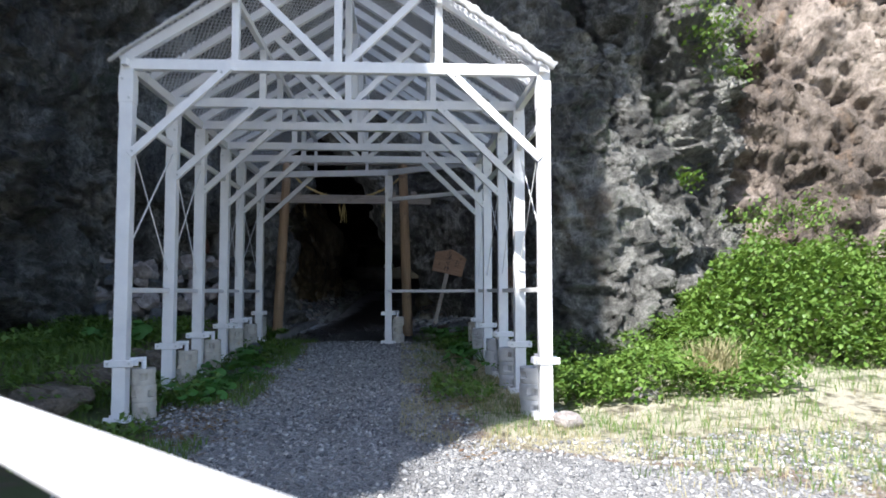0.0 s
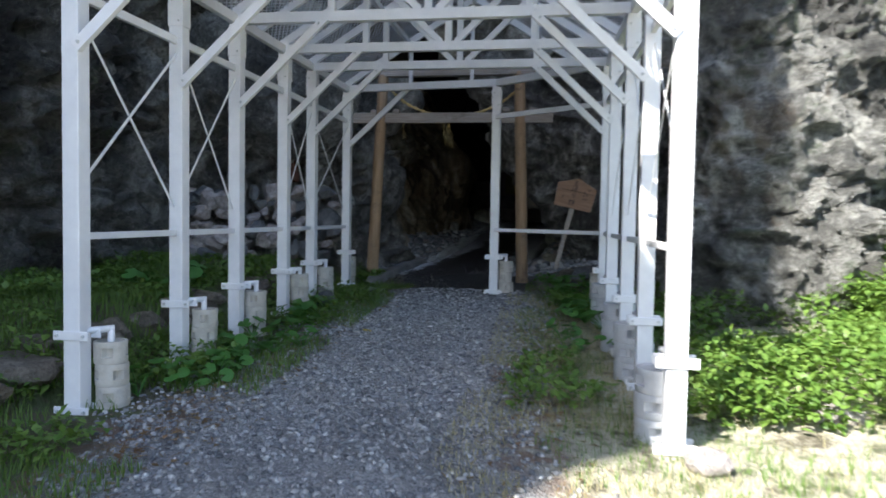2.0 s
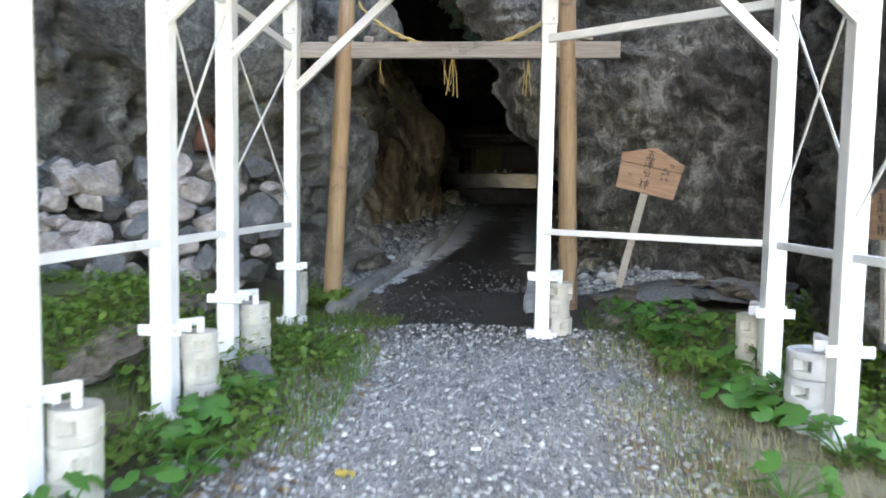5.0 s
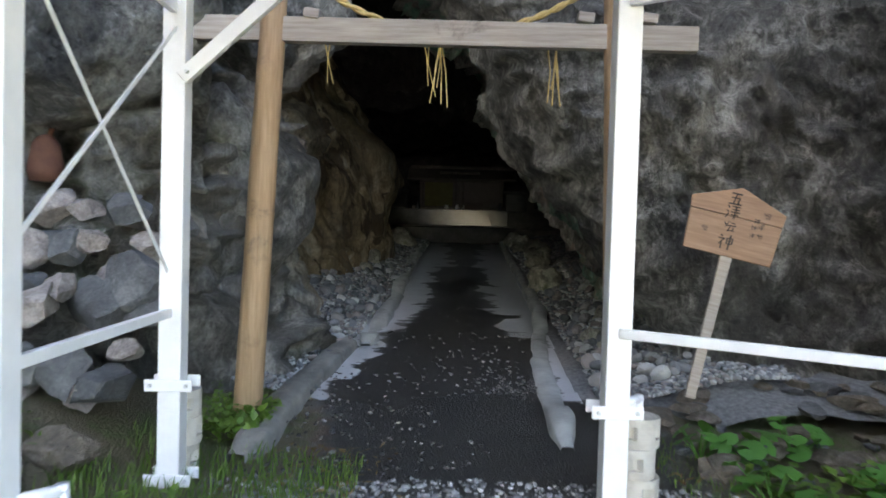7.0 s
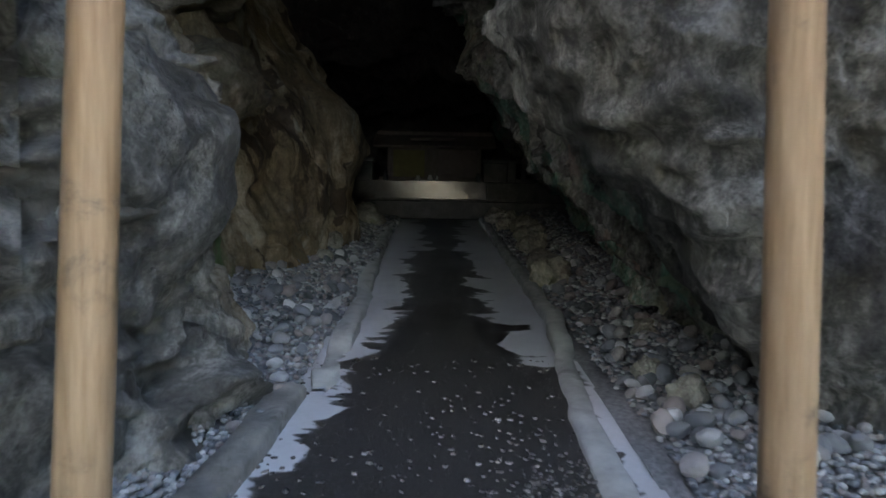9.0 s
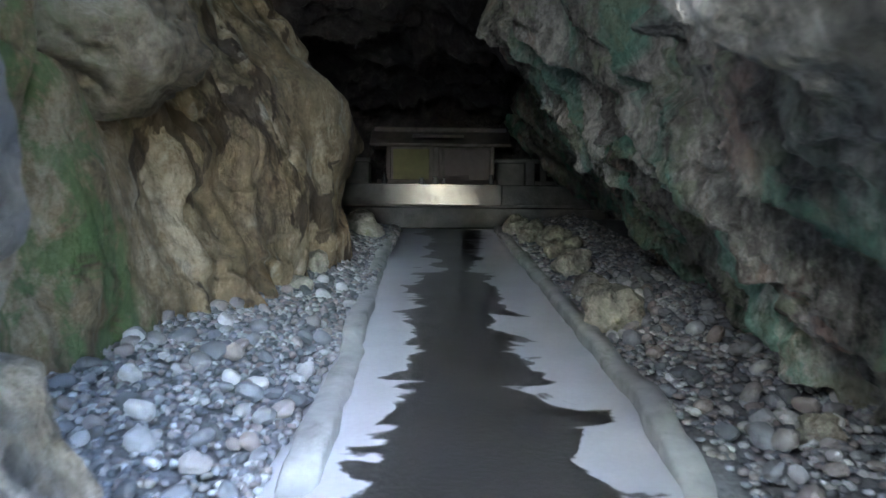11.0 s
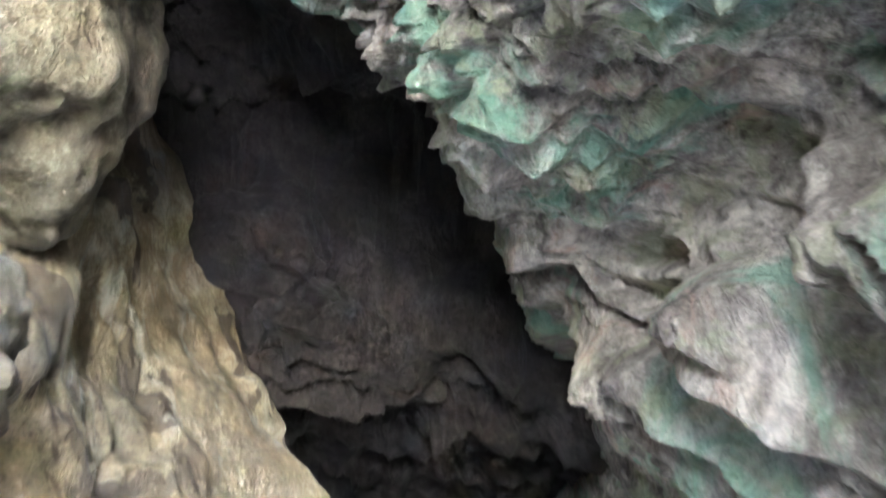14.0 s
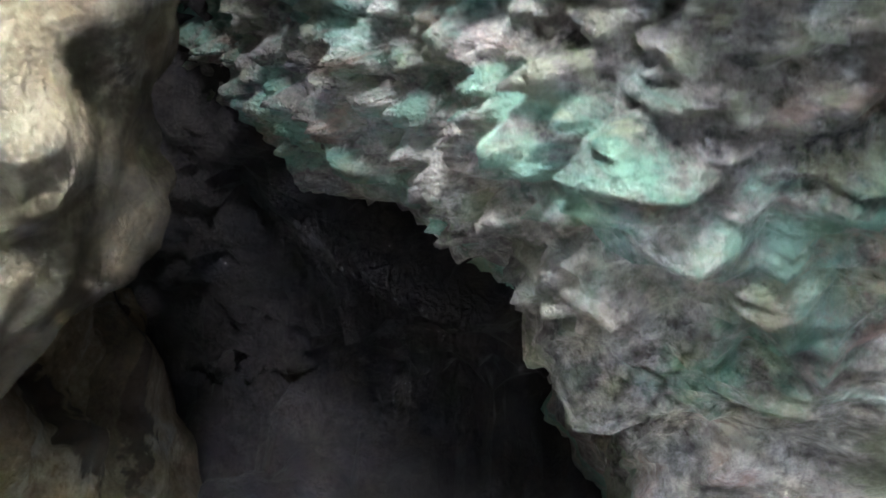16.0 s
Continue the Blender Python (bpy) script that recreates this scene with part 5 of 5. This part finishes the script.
# ---- plants ----
LEAF_V = np.array([(0, 0, 0), (-0.36, 0.42, 0.07), (0, 0.5, 0), (0.36, 0.42, 0.07), (0, 1.0, -0.1)])
LEAF_F = np.array([(0, 2, 1), (0, 3, 2), (1, 2, 4), (2, 3, 4)])
BLADE_V = np.array([(-0.035, 0, 0), (0.035, 0, 0), (-0.025, 0.14, 0.5), (0.025, 0.14, 0.5), (0.0, 0.42, 0.92)])
BLADE_F = np.array([(0, 1, 3), (0, 3, 2), (2, 3, 4)])


def leaves(name, at, size, material, label, category, seed, droop=0.5):
    rng = np.random.RandomState(seed)
    k = len(at)
    s = size * (0.55 + 0.9 * rng.rand(k))
    rots = rot_z(rng.rand(k) * 6.28) @ rot_x(rng.randn(k) * droop)
    return scatter(name, at, np.repeat(s[:, None], 3, 1), rots, LEAF_V, LEAF_F, material, label, category, 0.05, seed, False)


def blades(name, x, y, hgt, material, label, seed):
    rng = np.random.RandomState(seed)
    k = len(x)
    s = hgt * (0.4 + rng.rand(k))
    sc = np.stack([s * 1.1, s * (0.6 + 1.0 * rng.rand(k)), s], -1)
    return scatter(name, np.stack([x, y, ground_at(x, y) - 0.01], -1), sc, rot_z(rng.rand(k) * 6.28), BLADE_V, BLADE_F, material, label, "grass", 0.0, seed, False)


def clumpy(rng, k, x0, x1, y0, y1, freq=1.2, keep=0.0, seed=0):
    x, y = x0 + (x1 - x0) * rng.rand(k), y0 + (y1 - y0) * rng.rand(k)
    ok = fbm(np.stack([x, y, 0 * x], -1) * freq, 3, seed=seed) > keep
    return x[ok], y[ok]


rng = np.random.RandomState(31)
# verges under the posts
x, y = clumpy(rng, 16000, -3.1, -1.75, 4.6, 12.2, 1.6, -0.25, 3)
x = x - 0.057 * (y - 5.9)
blades("grass", x, y, 0.09, M_GRASS, "green grass tufts along the posts", 32)
x, y = clumpy(rng, 13000, -0.15, 1.5, 5.6, 12.6, 1.5, -0.1, 5)
x = x - 0.057 * (y - 5.9)
blades("grass", x, y, 0.065, M_GRASS, "green grass on the verge", 33)
x, y = clumpy(rng, 18000, -0.35, 1.2, 5.2, 11.5, 1.5, -0.15, 9)
x = x - 0.057 * (y - 5.9)
blades("dry_grass", x, y, 0.06, M_DRYGRASS, "dry yellow grass on the verge", 34)
x, y = clumpy(rng, 20000, -7.0, -3.0, 4.0, 11.6, 1.1, -0.35, 7)
blades("grass", x, y, 0.13, M_GRASS, "shaded grass on the bank", 35)
x, y = clumpy(rng, 16000, 1.2, 8.0, 4.2, 9.5, 0.8, -0.1, 11)
blades("grass", x, y, 0.09, M_GRASS, "sunlit short grass", 36)
x, y = clumpy(rng, 8000, 1.3, 8.0, 3.6, 9.0, 0.8, 0.0, 13)
blades("dry_grass", x, y, 0.08, M_DRYGRASS, "dry pale grass", 37)


def low_plants(name, k, x0, x1, y0, y1, hmax, size, label, seed, keep=-0.1):
    rng = np.random.RandomState(seed)
    x, y = clumpy(rng, k, x0, x1, y0, y1, 1.3, keep, seed)
    top = hmax * (0.45 + 0.55 * np.clip(fbm(np.stack([x, y, 0 * x], -1) * 1.8, 3, seed=seed + 2) + 0.4, 0, 1.2))
    z = ground_at(x, y) + top * rng.rand(len(x)) ** 0.6
    return leaves(name, np.stack([x, y, z], -1), size, M_LEAF, label, "plants", seed)


low_plants("ground_plants", 22000, -7.2, -2.95, 4.5, 11.6, 0.2, 0.065, "low green weeds in the shade", 41)
low_plants("ground_plants", 6500, -3.1, -2.2, 5.2, 11.4, 0.2, 0.055, "low green weeds between the posts", 42, -0.15)
low_plants("ground_plants", 9000, -0.1, 1.7, 6.6, 13.0, 0.2, 0.06, "low green weeds beside the posts", 43, 0.0)
low_plants("ground_plants", 17000, 1.1, 3.4, 6.6, 11.6, 0.4, 0.062, "shaded leafy undergrowth by the rock", 44, -0.4)
low_plants("ground_plants", 900, -3.15, -2.75, 12.3, 12.8, 0.3, 0.05, "small ferny weed by the log gate", 45, -2.0)

# the sunlit bush, a mound of leaves
rng = np.random.RandomState(51)
k = 64000
x, y = 2.7 + 6.3 * rng.rand(k), 7.6 + 3.2 * rng.rand(k)
mound = 1.45 * np.sqrt(np.clip(1 - ((y - 9.4) / 1.9) ** 2, 0, 1)) * ss(2.6, 3.9, x) * (0.8 + 0.28 * fbm(np.stack([x, y, 0 * x], -1) * 1.3, 4, seed=8))
z = ground_at(x, y) + mound * (1 - rng.rand(k) ** 2.2)
leaves("bush", np.stack([x, y, z], -1), 0.066, M_LEAF, "dense bright green leafy bush below the cliff", "bush", 52, 0.6)
rng = np.random.RandomState(55)
for cx, cy, cz, rr, kk in ((4.5, 12.0, 5.9, 0.6, 700), (5.4, 12.2, 2.6, 0.45, 400), (6.2, 12.0, 2.7, 0.4, 400), (3.0, 12.0, 4.6, 0.25, 200), (3.9, 11.3, 3.2, 0.2, 150), (5.0, 12.4, 5.3, 0.35, 300)):
    p = rng.randn(kk, 3) * rr * np.array((0.7, 0.35, 0.4)) + np.array((cx, cy, cz))
    leaves("cliff_plant", p, 0.075, M_LEAF, "small green plant growing on the cliff", "plant", int(cx * 10 + cz), 0.8)
# a dead tuft in the sun
k = 260
a = rng.rand(k) * 6.28
scatter("dead_tuft", np.stack([2.75 + 0.1 * rng.randn(k), 7.3 + 0.1 * rng.randn(k), ground_at(np.full(k, 2.75), np.full(k, 7.3))], -1), np.stack([0.25 + 0 * a, 0.3 + 0.5 * rng.rand(k), 0.3 + 0.25 * rng.rand(k)], -1), rot_z(a), BLADE_V, BLADE_F, M_DRYGRASS, "dead straw-coloured grass tuft", "grass tuft", 0, 3, False)

# broad round leaves
def broad_leaf_mesh(seed):
    rng = np.random.RandomState(seed)
    bm = bmesh.new()
    c = bm.verts.new((0, 0, 0))
    ring1, ring2 = [], []
    for k in range(15):
        a = radians(-160) + radians(320) * k / 14 + math.pi / 2
        w = 1 + 0.05 * rng.randn()
        ring1.append(bm.verts.new((0.55 * math.cos(a), 0.55 * math.sin(a) + 0.1, 0.05 + 0.03 * math.sin(5 * a))))
        ring2.append(bm.verts.new((w * math.cos(a), w * math.sin(a) + 0.1, -0.06 + 0.07 * math.sin(7 * a))))
    for k in range(14):
        bm.faces.new((c, ring1[k], ring1[k + 1]))
        bm.faces.new((ring1[k], ring2[k], ring2[k + 1], ring1[k + 1]))
    me = bpy.data.meshes.new("leaf")
    bm.to_mesh(me)
    bm.free()
    me.polygons.foreach_set("use_smooth", np.ones(len(me.polygons), bool))
    me.materials.append(M_BROAD)
    return me


BROAD = [broad_leaf_mesh(k) for k in range(3)]
rng = np.random.RandomState(61)
for px0, py0, nl, sz in ((-2.35, 7.0, 8, 0.085), (-2.3, 7.35, 6, 0.08), (-2.5, 8.9, 7, 0.08), (-2.2, 7.75, 6, 0.085), (-2.3, 6.6, 6, 0.07), (-2.45, 9.6, 6, 0.075), (-2.62, 8.2, 6, 0.08),
                         (-3.9, 9.2, 8, 0.11), (-4.1, 9.6, 7, 0.11), (0.25, 10.1, 7, 0.1), (0.4, 10.6, 6, 0.09), (0.1, 11.4, 7, 0.08), (0.55, 9.4, 6, 0.08), (-0.25, 12.3, 6, 0.08), (0.0, 12.2, 6, 0.08), (0.3, 12.4, 6, 0.08), (0.75, 8.3, 5, 0.07), (0.15, 9.0, 5, 0.06),
                         (-2.2, 7.1, 7, 0.08), (-2.42, 7.55, 7, 0.09), (-2.35, 8.55, 7, 0.08), (-2.55, 9.2, 6, 0.08), (-2.15, 6.75, 5, 0.06), (-2.5, 6.35, 6, 0.07), (-2.05, 8.0, 5, 0.06), (0.35, 9.75, 7, 0.1), (0.6, 10.9, 6, 0.09), (0.0, 11.0, 6, 0.07), (-0.1, 11.7, 6, 0.07), (0.5, 11.8, 6, 0.08), (0.3, 8.5, 5, 0.06), (-3.7, 8.6, 7, 0.1), (-4.4, 9.0, 7, 0.1)):
    plant = tagged(new("broadleaf_plant"), "low plant with round bright green leaves", "plant", "round-leaved plants on the verges")
    gz = float(ground_at(np.array([px0]), np.array([py0]))[0])
    plant.location = (px0, py0, gz)
    for k in range(nl + 4):
        a, d = rng.rand() * 6.28, 0.05 + 0.16 * rng.rand()
        h = 0.07 + 0.14 * rng.rand()
        lf = new("leaf", BROAD[k % 3])
        lf.parent = plant
        lf.matrix_basis = pose(d * math.cos(a), d * math.sin(a), h, rng.randn() * 14, 18 + rng.randn() * 14, math.degrees(a)) @ Matrix.Scale(sz * (0.5 + 0.5 * rng.rand()), 4)
        tube("stem", [(0, 0, 0), (0.5 * d * math.cos(a), 0.5 * d * math.sin(a), h * 0.6), (d * math.cos(a), d * math.sin(a), h)], 0.004, M_BROAD, plant)

# brown needles and fallen leaves along the edges of the path
M_LITTER = leaf_mat("dead_leaf", (0.16, 0.075, 0.045), (0.40, 0.27, 0.15), 0.7)
rng = np.random.RandomState(77)
k = 2600
y = 4.8 + 7.6 * rng.rand(k)
side = rng.rand(k) < 0.7
x = np.where(side, -1.95 + 0.16 * rng.randn(k), 0.15 + 0.2 * rng.randn(k)) - 0.057 * (y - 5.9)
sc = np.where(rng.rand(k)[:, None] < 0.8, np.array((0.012, 0.075, 0.03)), np.array((0.05, 0.05, 0.05))) * (0.6 + 0.8 * rng.rand(k))[:, None]
scatter("leaf_litter", np.stack([x, y, ground_at(x, y) + 0.012], -1), sc, rot_z(rng.rand(k) * 6.28) @ rot_x(rng.randn(k) * 0.15), LEAF_V, LEAF_F, M_LITTER, "brown needles and dead leaves along the gravel", "leaf litter", 0.05, 78, False)
# flat broken stones on the ground below the notice
rng = np.random.RandomState(88)
for k in range(90):
    x, y = -0.35 + 2.0 * rng.rand(), 12.0 + 1.35 * rng.rand()
    r = 0.05 + 0.10 * rng.rand() ** 1.6
    gz = float(ground_at(np.array([x]), np.array([y]))[0])
    if y > 12.9:
        gz = max(gz, float(bank_z(np.array(x), y, 1)) - 0.015 - 0.12 * (1 - float(ss(12.9, 13.8, y))))
    stone("slab_stone", (x, y, gz + 0.3 * r), (r * 1.3, r, r * 0.5), 900 + k, M_STONE_D if rng.rand() < 0.45 else M_BANK, "flat broken brown-grey stone below the notice", "broken stones below the notice", sub=3, rot=rng.rand() * 360, cut=0.0, rough=0.06, chip=0.2)
# litter on the path
o = part("white_scrap", box((0.05, 0.022, 0.008), pose(0, 0, 0.004), 0.002), M_SCRAP)
o.matrix_world = pose(-1.2, 9.29, float(ground_at(np.array([-1.2]), np.array([9.29]))[0]) + 0.015, 0, 0, 10)
tagged(o, "small white scrap lying on the gravel", "litter")
o = new("fallen_leaf", BROAD[0].copy())
o.data.materials[0] = M_DRYLEAF
o.matrix_world = pose(-1.75, 8.9, float(ground_at(np.array([-1.75]), np.array([8.9]))[0]) + 0.02, 5, 8, 40) @ Matrix.Scale(0.045, 4)
tagged(o, "fallen yellow leaf on the gravel", "leaf")
